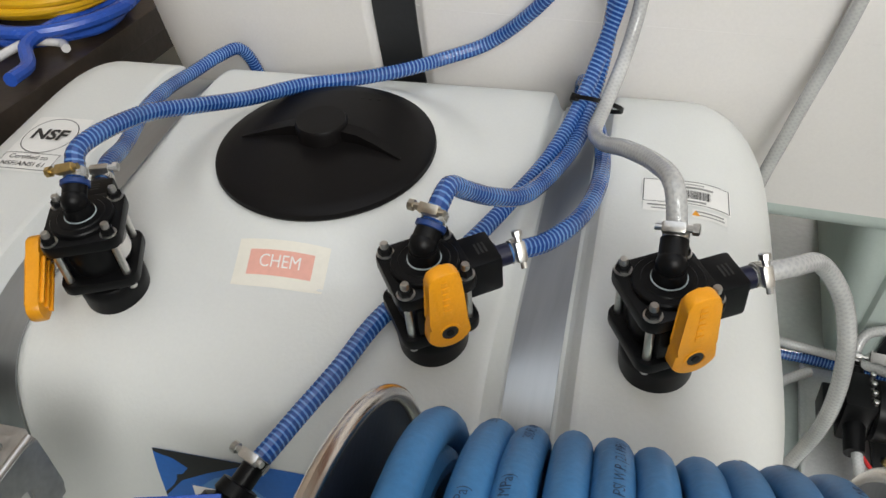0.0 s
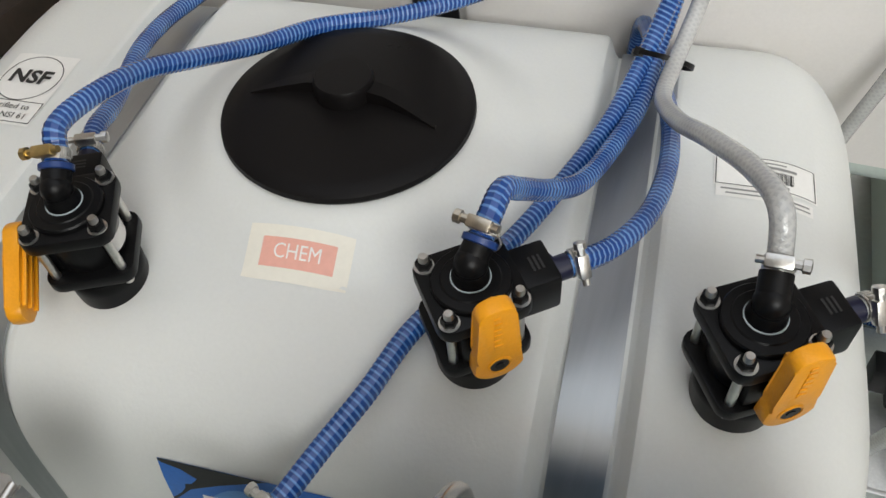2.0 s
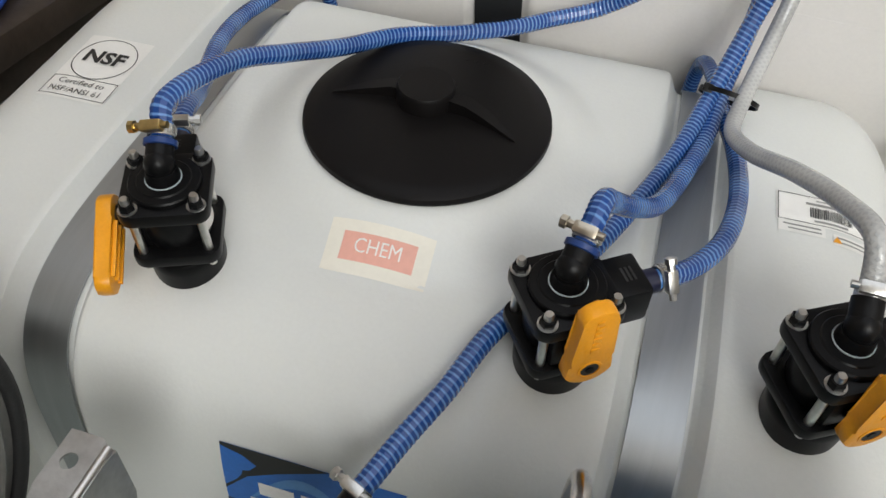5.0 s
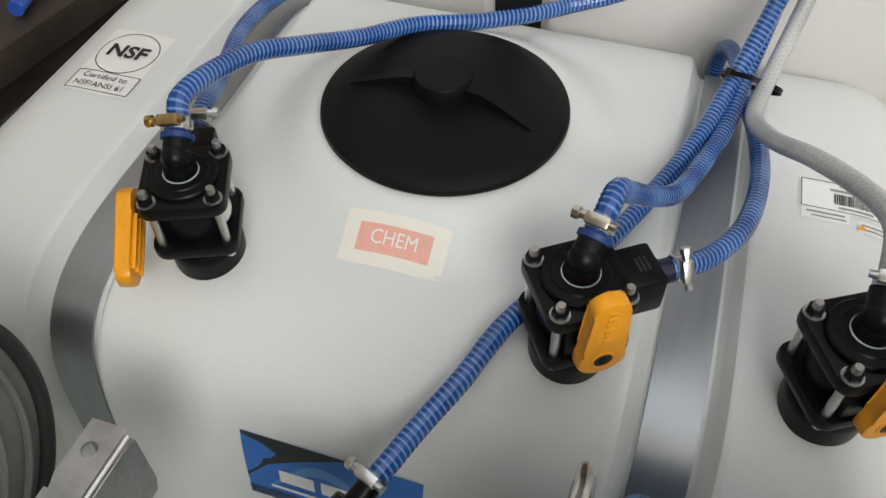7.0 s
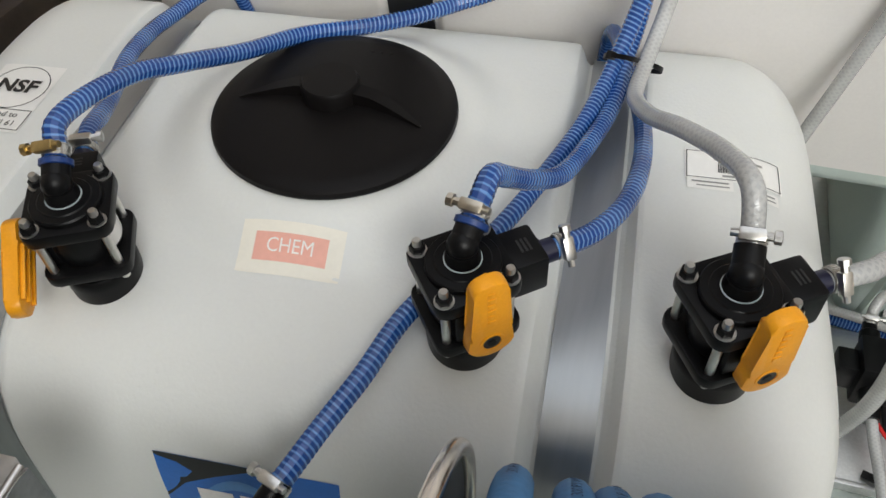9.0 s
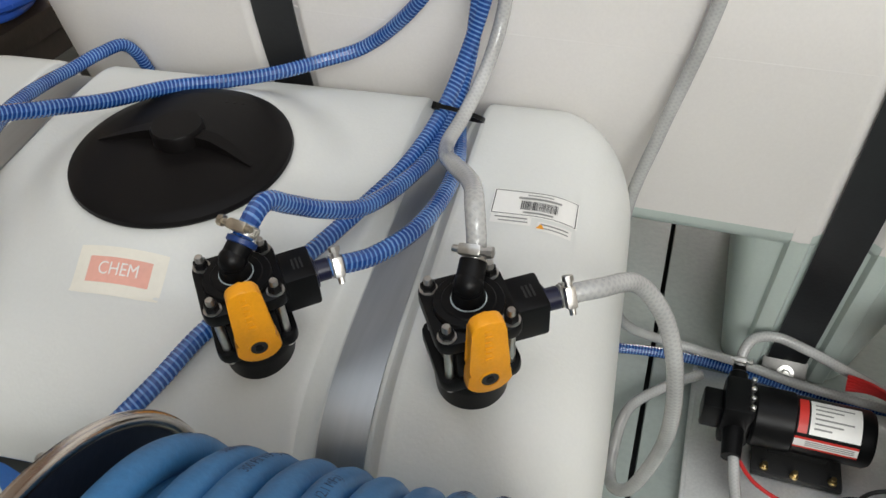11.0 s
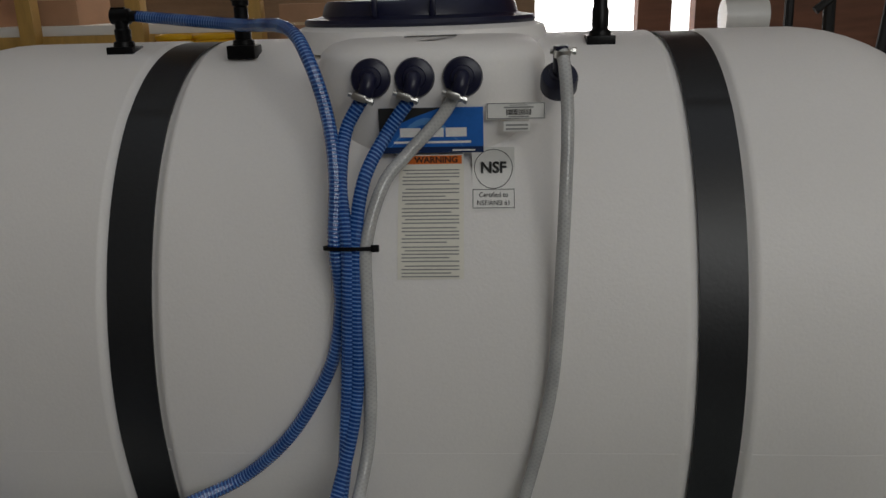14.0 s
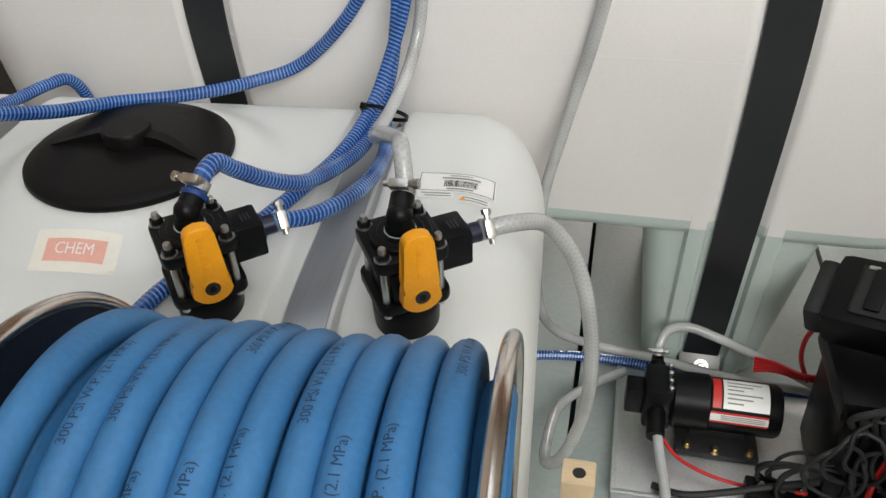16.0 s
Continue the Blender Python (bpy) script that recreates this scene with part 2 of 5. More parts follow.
def rounded(w, h, r, n=5):
    pts = []
    for cx, cy, a0 in ((w / 2 - r, h / 2 - r, 0), (-w / 2 + r, h / 2 - r, 90), (-w / 2 + r, -h / 2 + r, 180), (w / 2 - r, -h / 2 + r, 270)):
        for i in range(n):
            a = radians(a0 + 90 * i / (n - 1))
            pts.append((cx + r * math.cos(a), cy + r * math.sin(a)))
    return pts


def spline(pts, step):
    """Points at even steps along a smooth line through pts."""
    P = [np.array(p, float) for p in pts]
    P = [2 * P[0] - P[1]] + P + [2 * P[-1] - P[-2]]
    dense = []
    for i in range(1, len(P) - 2):
        p0, p1, p2, p3 = P[i - 1:i + 3]
        d = [max(1e-4, np.linalg.norm(b - a)) ** 0.5 for a, b in ((p0, p1), (p1, p2), (p2, p3))]
        m1 = ((p1 - p0) / d[0] - (p2 - p0) / (d[0] + d[1]) + (p2 - p1) / d[1]) * d[1]
        m2 = ((p2 - p1) / d[1] - (p3 - p1) / (d[1] + d[2]) + (p3 - p2) / d[2]) * d[1]
        for t in np.linspace(0, 1, 40, endpoint=False):
            dense.append((2 * t**3 - 3 * t**2 + 1) * p1 + (t**3 - 2 * t**2 + t) * m1 + (-2 * t**3 + 3 * t**2) * p2 + (t**3 - t**2) * m2)
    dense.append(P[-2])
    dense = np.array(dense)
    s = np.r_[0, np.cumsum(np.linalg.norm(np.diff(dense, axis=0), axis=1))]
    k = max(2, int(s[-1] / step))
    q = np.linspace(0, s[-1], k + 1)
    return np.stack([np.interp(q, s, dense[:, i]) for i in range(3)], 1), q


def tube(bm, pts, r, step=0.01, segs=12, rib=0.0, pitch=0.0068, even=False):
    """Adds a hose or wire along pts, with ribs of the given height."""
    line, s = spline(pts, step)
    uv = bm.loops.layers.uv.verify()
    tang = np.gradient(line, axis=0)
    tang /= np.linalg.norm(tang, axis=1)[:, None]
    up = np.cross(tang[0], (0.3, 0.2, 1.0))
    up /= np.linalg.norm(up)
    rings = []
    for p, t, q in zip(line, tang, s):
        up = up - t * (up @ t)
        up /= np.linalg.norm(up)
        side = np.cross(t, up)
        ring = []
        for i in range(segs):
            a = 2 * math.pi * i / segs
            rr = r + rib * math.sin(2 * math.pi * (q / pitch + i / segs))
            ring.append(bm.verts.new(p + rr * (math.cos(a) * up + math.sin(a) * side)))
        rings.append(ring)
    for j in range(len(rings) - 1):
        for i in range(segs):
            k = (i + 1) % segs
            f = bm.faces.new((rings[j][i], rings[j][k], rings[j + 1][k], rings[j + 1][i]))
            for lp, (u, w) in zip(f.loops, ((i, j), (i + 1, j), (i + 1, j + 1), (i, j + 1))):
                lp[uv].uv = (u / segs, s[w] * K)
    bm.faces.new(rings[0][::-1])
    bm.faces.new(rings[-1])
    return bm


def axes_at(origin, x, up):
    """A frame at origin with its x along x and its z near up."""
    x = Vector(x).normalized()
    z = (Vector(up) - x * Vector(up).dot(x)).normalized()
    y = z.cross(x)
    return Matrix(((x[0], y[0], z[0], origin[0]), (x[1], y[1], z[1], origin[1]), (x[2], y[2], z[2], origin[2]), (0, 0, 0, 1)))


def lettering(words, size, m, extrude=0.0, bold=0.0, bend=None):
    """A bmesh of words in the built-in font, centred, laid by m or by a function of (x, y)."""
    cu = bpy.data.curves.new("words", "FONT")
    cu.body, cu.size, cu.align_x, cu.align_y = words, size, "CENTER", "CENTER"
    cu.offset = bold
    cu.resolution_u = 3
    ob = bpy.data.objects.new("words", cu)
    scene.collection.objects.link(ob)
    me = bpy.data.meshes.new_from_object(ob.evaluated_get(bpy.context.evaluated_depsgraph_get()))
    bm = bmesh.new()
    bm.from_mesh(me)
    bpy.data.objects.remove(ob)
    bpy.data.curves.remove(cu)
    bpy.data.meshes.remove(me)
    bmesh.ops.triangulate(bm, faces=bm.faces)
    for v in bm.verts:
        v.co = Vector(bend(v.co.x, v.co.y)) if bend else m @ v.co
    return bm


def patch(bm, at, x0, y0, x1, y1, nx=8, ny=6, lift=0.0):
    """Adds a thin sheet on a curved surface; at(x, y, lift) gives its places."""
    g = [[bm.verts.new(at(x0 + (x1 - x0) * i / nx, y0 + (y1 - y0) * j / ny, lift)) for i in range(nx + 1)] for j in range(ny + 1)]
    for j in range(ny):
        for i in range(nx):
            bm.faces.new((g[j][i], g[j][i + 1], g[j + 1][i + 1], g[j + 1][i]))
    return bm


def ring_patch(bm, at, cx, cy, r0, r1, lift, n=40):
    a = [bm.verts.new(at(cx + r0 * math.cos(2 * math.pi * i / n), cy + r0 * math.sin(2 * math.pi * i / n), lift)) for i in range(n)]
    b = [bm.verts.new(at(cx + r1 * math.cos(2 * math.pi * i / n), cy + r1 * math.sin(2 * math.pi * i / n), lift)) for i in range(n)]
    for i in range(n):
        k = (i + 1) % n
        bm.faces.new((a[i], a[k], b[k], b[i]))
    return bm


# ---- the two tanks' surfaces ----
def window(x, c, half, soft):
    d = (half + soft - abs(x - c)) / soft
    d = min(1, max(0, d))
    return d * d * (3 - 2 * d)


def end_inset(x, half, r):
    q = abs(x) - (half - r)
    return 0 if q <= 0 else r - math.sqrt(max(0, r * r - q * q))


SMALL = Matrix.Translation((-0.475, 0.985, 0)) @ pose(0, 0, 0, 0, 0, 4.6)
S_L, S_AY, S_ZC, S_AZ, S_N, S_NB, S_SLOPE = 0.695, 0.404, 0.505, 0.386, 5.2, 8.0, 0.075
S_STRAPS = (-0.368, 0.372)
LID = SMALL.inverted() @ Vector((-0.477, 1.026, 0))


def s_tip(y, z):
    """Height that the forward-sloping top gives or takes."""
    return S_SLOPE * y * min(1, max(0, (z - S_ZC) / (S_AZ * 0.9)))


def s_inset(x):
    return end_inset(x, S_L, 0.15) + 0.024 * max(window(x, c, 0.036, 0.022) for c in S_STRAPS)


def s_dome(x, y):
    r = math.hypot(x - LID.x, y - LID.y)
    d = min(1, max(0, (0.262 - r) / 0.075))
    return 0.040 * (0.25 * d * d * (3 - 2 * d) + 0.75 * d)


def s_top(x, y, lift=0.0):
    d = s_inset(x)
    q = min(0.999, abs(y) / (S_AY - d))
    n = S_NB if y > 0 else S_N
    z = S_ZC + (S_AZ - d) * (1 - q**n) ** (1 / n)
    return SMALL @ Vector((x, y, z + s_tip(y, z) + s_dome(x, y) + lift))


def s_front(x, z, lift=0.0):
    d = s_inset(x)
    q = min(0.999, abs(z - S_ZC) / (S_AZ - d))
    y = -(S_AY - d) * (1 - q**S_N) ** (1 / S_N)
    return SMALL @ Vector((x, y - lift, z + s_tip(y, z)))


B_X, B_L, B_YC, B_AY, B_ZC, B_UP, B_N, B_LEAN = 0.03, 1.19, 1.99, 0.615, 1.03, 0.735, 2.2, 0.28
B_STRAPS = (-0.532, 0.555)


def b_lean(z):
    """How far the lower wall falls back, eased in round the widest height."""
    d = B_ZC - z
    return B_LEAN * 0.5 * (d + math.sqrt(d * d + 0.0225))


def b_end(x):
    return end_inset(x, B_L, 0.24) if x < 0 else end_inset(x, B_L - 0.01, 0.38)


def b_inset(x):
    return b_end(x) + 0.012 * max(window(x, c, 0.042, 0.02) for c in B_STRAPS)


def b_front(x, z, lift=0.0):
    """Front face of the large tank at x along it and height z."""
    d = b_inset(x)
    q = min(0.999, max(0, z - B_ZC) / (B_UP - d))
    return Vector((B_X + x, B_YC - (B_AY - d) * (1 - q**B_N) ** (1 / B_N) + b_lean(z) - lift, z))


def section(ay, up, dn, n, zc, d, count, nb=None):
    """Even points round a rounded-square section."""
    a = np.linspace(0, 2 * math.pi, 721)
    c, s = np.cos(a), np.sin(a)
    e = np.where(c > 0, 2 / (nb or n), 2 / n)
    y = (ay - d) * np.sign(c) * np.abs(c) ** e
    z = np.where(s >= 0, up - d, dn - d) * np.sign(s) * np.abs(s) ** e
    q = np.r_[0, np.cumsum(np.hypot(np.diff(y), np.diff(z)))]
    t = np.linspace(0, q[-1], count + 1)[:-1]
    return np.interp(t, q, y), np.interp(t, q, z) + zc


def leg_section(d, low, count):
    """Even points round the large tank: arched top, walls leaning in, rounded lower lip."""
    a = np.linspace(0, math.pi, 361)
    c, s = np.cos(a), np.sin(a)
    y = (B_AY - d) * np.sign(c) * np.abs(c) ** (2 / B_N)
    z = B_ZC + (B_UP - d) * np.abs(s) ** (2 / B_N)
    r = 0.035
    wall = np.linspace(B_ZC - 0.01, low + r + 0.01, 60)
    yb = B_AY - d - b_lean(low + r)
    t = np.linspace(0, math.pi / 2, 9)
    lip_y, lip_z = -(yb - r + r * np.cos(t)), low + r - r * np.sin(t)
    y = y - np.sign(y) * np.array([b_lean(v) for v in z]) * (np.abs(y) > 0.2)
    wy = np.array([B_AY - d - b_lean(v) for v in wall])
    y = np.r_[y, -wy, lip_y, -lip_y[::-1], wy[::-1], y[0]]
    z = np.r_[z, wall, lip_z, lip_z[::-1], wall[::-1], z[0]]
    q = np.r_[0, np.cumsum(np.hypot(np.diff(y), np.diff(z)))]
    u = np.linspace(0, q[-1], count + 1)[:-1]
    return np.interp(u, q, y), np.interp(u, q, z)


def stations(half, r, straps):
    xs = set(np.linspace(-half + r, half - r, 60).round(4))
    for i in range(15):
        a = math.pi / 2 * i / 14
        xs |= {round(half - r + r * math.sin(a), 4), round(-half + r - r * math.sin(a), 4)}
    for c in straps:
        xs |= {round(c + k * 0.006, 4) for k in range(-12, 13)}
    return sorted(xs)


def loft(bm, rings):
    vs = [[bm.verts.new(p) for p in ring] for ring in rings]
    for a, b in zip(vs, vs[1:]):
        for i in range(len(a)):
            k = (i + 1) % len(a)
            bm.faces.new((a[i], a[k], b[k], b[i]))
    bm.faces.new(vs[0][::-1])
    bm.faces.new(vs[-1])
    return bm

# ---- the place: shop, yard and truck deck ----
def slab(name, x0, y0, z0, x1, y1, z1, material, label, category):
    bm = bmesh.new()
    block(bm, x0, y0, z0, x1, y1, z1)
    ob = part(name, bm, material, None, label, smooth=False)
    return tagged(ob, label, category, kind="structure")


GZ = -0.62
slab("ground", -60, -60, GZ - 0.2, 60, 60, GZ, M_CONC, "grey concrete shop floor reaching into the yard", "floor")
slab("wall_left", -4.6, -4.2, GZ, -4.4, 7.0, 6.6, M_WALL, "dull painted shop side wall", "wall")
slab("wall_right", 5.4, -4.2, GZ, 5.6, 7.0, 6.6, M_WALL, "dull painted shop side wall", "wall")
# front wall is out of view; its high opening is added for a lamp
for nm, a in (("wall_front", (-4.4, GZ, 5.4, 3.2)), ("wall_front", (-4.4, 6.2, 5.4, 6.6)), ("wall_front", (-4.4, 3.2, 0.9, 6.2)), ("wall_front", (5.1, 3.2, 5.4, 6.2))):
    slab(nm, a[0], -4.4, a[1], a[2], -4.2, a[3], M_DARKBENCH, "unseen dark shop wall with a high opening added for a lamp", "wall")
# the high gap is added, out of view, to let sun onto the shelf
for a in ((-4.4, GZ, 0.50, 2.3), (-4.4, 3.3, 0.50, 6.6), (-4.4, 2.3, -4.1, 3.3), (-0.3, 2.3, 0.50, 3.3)):
    slab("wall_back_left", a[0], 6.8, a[1], a[2], 7.0, a[3], M_WOOD, "brown plywood back wall with an added unseen sun opening", "wall")
# unseen boarding added to keep sun off the deck
slab("sun_block_lintel", 0.50, 6.82, 3.0, 1.74, 6.98, 6.6, M_BRICK, "brown boarding added above two open doors to block sun", "wall")
slab("wall_back_post", 1.30, 6.8, GZ, 1.56, 7.0, 2.998, M_BRICK, "brown boarded post between two open doors", "wall")
slab("wall_back_right", 1.74, 6.8, GZ, 5.4, 7.0, 6.6, M_BRICK, "brown boarded back wall of the shop", "wall")
for nm, a in (("ceiling", (-4.4, 2.6, 5.4, 7.0)), ("ceiling", (-4.4, -4.2, 5.4, -1.6)), ("ceiling", (-4.4, -1.6, -2.8, 2.6)), ("ceiling", (5.2, -1.6, 5.4, 2.6))):
    slab(nm, a[0], a[1], 6.4, a[2], a[3], 6.6, M_WALL, "plain shop ceiling round an added unseen roof opening", "ceiling")

# overhead lamp added in the unseen roof opening
_rl = bpy.data.lights.new("added_roof_lamp", "AREA")
_rl.shape, _rl.size, _rl.size_y, _rl.energy, _rl.color = "RECTANGLE", 7.8 * K, 4.0 * K, 66.0, (0.985, 0.99, 0.955)
_rlo = new("added_roof_lamp", _rl)
_rlo.matrix_world = look(world_of((1.2, 0.5, 6.38)), world_of((1.2, 0.5, 0)))

# lamp added in an unseen front opening to brighten the upright faces
_wl = bpy.data.lights.new("added_front_lamp", "AREA")
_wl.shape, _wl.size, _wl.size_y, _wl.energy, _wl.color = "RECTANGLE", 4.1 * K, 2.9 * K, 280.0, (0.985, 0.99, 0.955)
_wlo = new("added_front_lamp", _wl)
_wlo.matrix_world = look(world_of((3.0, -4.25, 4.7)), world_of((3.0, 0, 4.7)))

# flat glowing sheet for the overexposed yard outside the open back doors
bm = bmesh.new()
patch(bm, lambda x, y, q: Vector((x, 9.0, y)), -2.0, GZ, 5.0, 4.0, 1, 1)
m_glare = bpy.data.materials.new("glowing_yard_sheet")
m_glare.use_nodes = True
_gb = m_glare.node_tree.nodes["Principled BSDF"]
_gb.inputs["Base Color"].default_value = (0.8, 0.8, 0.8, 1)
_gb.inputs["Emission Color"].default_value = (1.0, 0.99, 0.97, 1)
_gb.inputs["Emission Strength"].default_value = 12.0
tagged(part("backdrop", bm, m_glare, None, "", smooth=False), "glowing sheet for the overexposed yard outside the open doors", "backdrop", kind="structure")

# truck deck: long boards with open joints
deck_th = 0.05
bm = bmesh.new()
block(bm, -3.2, -0.6, GZ + 0.3, 3.0, 3.0, DECK - deck_th - 0.002)
deck = tagged(part("truck_bed", bm, M_SEAM, None, "", smooth=False), "grey painted truck bed floor of long boards", "truck bed", kind="structure")
bx = -3.2
for wdt in (0.62, 0.62, 0.62, 0.62, 0.62, 0.385, 0.695, 0.62, 0.62, 0.62):
    bm = bmesh.new()
    block(bm, bx + 0.006, -0.6, DECK - deck_th, bx + wdt - 0.006, 3.0, DECK, 0.004)
    part("board", bm, M_DECK, deck)
    bx += wdt

# ---- chemical tank ----
tank = thing("chemical_tank", (-0.475, 0.985, DECK), "white plastic chemical tank with black lid strapped to deck", "tank")
bm = bmesh.new()
rings = []
for x in stations(S_L, 0.15, S_STRAPS):
    ys, zs = section(S_AY, S_AZ, S_AZ, S_N, S_ZC, s_inset(x), 240, S_NB)
    rings.append([SMALL @ Vector((x, y, z + s_tip(y, z) + (s_dome(x, y) if z > S_ZC else 0))) for y, z in zip(ys, zs)])
loft(bm, rings)
part("body", bm, M_TANK, tank)

# lid with a raised hub and two grip wings
LZ = 0.505 + 0.387 + 0.040
LM = SMALL @ Matrix.Translation((LID.x, LID.y, LZ)) @ pose(0, 0, 0, math.degrees(S_SLOPE), 0, 0)
bm = bmesh.new()
lathe(bm, [(0.150, -0.03), (0.150, 0.0)], LM, 48)
part("neck", bm, M_TANK, tank)
bm = bmesh.new()
lathe(bm, [(0.150, 0.000), (0.168, 0.001), (0.171, 0.006), (0.170, 0.013), (0.165, 0.017), (0.145, 0.0195), (0.09, 0.0225), (0.04, 0.024), (0.004, 0.024)], LM, 72)
lid = part("lid", bm, M_LID, tank, "round black screw lid")
bm = bmesh.new()
lathe(bm, [(0.041, 0.016), (0.041, 0.044), (0.038, 0.049), (0.004, 0.049)], LM @ Matrix.Translation((-0.008, 0.016, 0)), 40)
part("hub", bm, M_LID, lid)
for sgn in (-1, 1):
    bm = bmesh.new()
    prism(bm, [(0.026, 0.024), (0.060, 0.022), (0.088, 0.012), (0.131, -0.014), (0.132, -0.020), (0.084, -0.006), (0.055, 0.000), (0.026, 0.000)], 0, 0.001)
    for v in bm.verts:
        hgt = 0.043 - 0.021 * min(1, max(0, (v.co.x - 0.04) / 0.092)) if v.co.z > 0.0005 else 0.016
        v.co = LM @ pose(0, 0, 0, 0, 0, -4.6) @ Vector((sgn * v.co.x - 0.002, v.co.y, hgt))
    part("grip", bm, M_LID, lid)
bm = bmesh.new()
for dx in (-0.014, 0.0, 0.014):
    lathe(bm, [(0.0035, 0.017), (0.0035, 0.0205), (0.001, 0.021)], LM @ Matrix.Translation((0.035 + dx, 0.125, 0)), 10)
part("mould_mark", bm, M_LID, lid)


def small_strap(c):
    t = thing("tank_strap", SMALL @ Vector((c, 0, DECK)), "brushed stainless hold-down strap lying in the tank groove", "strap", "straps of the chemical tank")
    ys, zs = section(S_AY, S_AZ, S_AZ, S_N, S_ZC, 0.021, 260, S_NB)
    keep = [(y, z) for y, z in zip(ys, zs) if z > 0.30]
    keep = sorted(keep, key=lambda p: math.atan2(p[1] - 0.1, p[0]))
    yb, yf = keep[0][0], keep[-1][0]
    keep = [(yb + 0.0, DECK + 0.004)] + keep + [(yf, DECK + 0.004)]
    keep = [(y, z + s_tip(y, z)) for y, z in keep]
    bm = bmesh.new()
    rings = []
    for i, (y, z) in enumerate(keep):
        a, b = keep[max(0, i - 1)], keep[min(len(keep) - 1, i + 1)]
        n = Vector((0, b[1] - a[1], -(b[0] - a[0]))).normalized()
        if n.y * y + n.z * (z - S_ZC) < 0:
            n = -n
        o = Vector((c, y, z))
        w = 0.031
        rings.append([SMALL @ (o + Vector((-w, 0, 0))), SMALL @ (o + Vector((w, 0, 0))), SMALL @ (o + Vector((w, 0, 0)) + n * 0.0035), SMALL @ (o + Vector((-w, 0, 0)) + n * 0.0035)])
    loft(bm, rings)
    part("band", bm, M_STRAP, t)
    return t


for c in S_STRAPS:
    small_strap(c)

# ---- large water tank ----
big = thing("water_tank", (B_X, B_YC, DECK), "large white plastic leg tank strapped behind the chemical tank", "tank")
bm = bmesh.new()
rings = []
BOT = 0.600
for x in stations(B_L, 0.24, B_STRAPS):
    ys, zs = leg_section(b_inset(x), BOT + 0.6 * b_end(x), 220)
    rings.append([Vector((B_X + x, B_YC + y, z)) for y, z in zip(ys, zs)])
loft(bm, rings)
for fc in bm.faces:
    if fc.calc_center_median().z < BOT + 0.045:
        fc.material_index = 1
part("body", bm, (M_TANKBIG, M_TANKLOW), big)


def tank_leg(c):
    """Leg that carries the wall's curve down to the deck, in the green-tinted wall colour."""
    for name, z0, z1, material in (("leg", DECK + 0.004, 0.66, M_TANKLOW),):
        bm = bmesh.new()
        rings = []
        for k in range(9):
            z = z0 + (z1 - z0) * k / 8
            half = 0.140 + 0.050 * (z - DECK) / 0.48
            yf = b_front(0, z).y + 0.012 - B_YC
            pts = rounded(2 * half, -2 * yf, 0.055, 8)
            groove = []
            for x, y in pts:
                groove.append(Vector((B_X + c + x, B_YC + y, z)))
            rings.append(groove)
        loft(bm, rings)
        part(name, bm, material, big, "cloudy green-white leg")
    # ridges either side of the strap
    for s in (-1, 1):
        for z0, z1, material in ((0.625, 0.98, M_TANKBIG), (DECK + 0.006, 0.625, M_TANKLOW)):
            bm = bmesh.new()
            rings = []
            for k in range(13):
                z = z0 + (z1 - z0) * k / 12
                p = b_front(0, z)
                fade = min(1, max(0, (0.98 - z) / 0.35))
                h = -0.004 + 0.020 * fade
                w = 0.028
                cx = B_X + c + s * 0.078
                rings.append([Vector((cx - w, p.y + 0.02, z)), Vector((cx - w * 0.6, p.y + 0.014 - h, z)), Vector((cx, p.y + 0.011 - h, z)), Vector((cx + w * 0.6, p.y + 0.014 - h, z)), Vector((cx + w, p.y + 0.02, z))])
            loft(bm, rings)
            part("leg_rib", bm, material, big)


for c in B_STRAPS:
    tank_leg(c)

# faint parting line of the mould along the widest height
bm = bmesh.new()
rings = []
for k in range(121):
    x = -0.93 + 1.86 * k / 120
    p = b_front(x, 1.022 + 0.003 * math.sin(3 * x))
    rings.append([p + Vector((0, 0.003, -0.0035)), p + Vector((0, -0.0004, 0)), p + Vector((0, 0.003, 0.0035))])
loft(bm, rings)
part("parting_line", bm, M_TANKBIG, big)

# raised manway neck with a flat front
bm = bmesh.new()
NX, NY = 0.058, 2.02
rings = []
for ins, z in ((0.075, 1.47), (0.038, 1.54), (0.015, 1.60), (0.004, 1.645), (0, 1.68), (0, 1.735), (0.006, 1.752), (0.022, 1.766), (0.05, 1.773), (0.12, 1.777)):
    rings.append([Vector((NX + x, NY + y, z)) for x, y in rounded(0.44 - 2 * ins, 1.01 - 2 * ins, 0.15, 12)])
loft(bm, rings)
part("manway_neck", bm, M_TANKBIG, big)
bm = bmesh.new()
lathe(bm, [(0.30, 1.74), (0.285, 1.785), (0.26, 1.795)], Matrix.Translation((0.01, 1.995, 0)), 64)
part("manway_ring", bm, M_TANKBIG, big)
bm = bmesh.new()
lathe(bm, [(0.24, 1.79), (0.262, 1.792), (0.266, 1.800), (0.262, 1.808), (0.235, 1.812), (0.225, 1.815), (0.218, 1.838), (0.21, 1.846), (0.02, 1.85)], Matrix.Translation((0.01, 1.995, 0)), 72)
mlid = part("manway_lid", bm, M_NAVY, big, "dark round manway lid")
for dx in (-0.075, 0.045):
    bm = bmesh.new()
    block(bm, 0.01 + dx - 0.006, 1.765, 1.812, 0.01 + dx + 0.006, 1.78, 1.85, 0.003)
    part("rib", bm, M_NAVY, mlid)


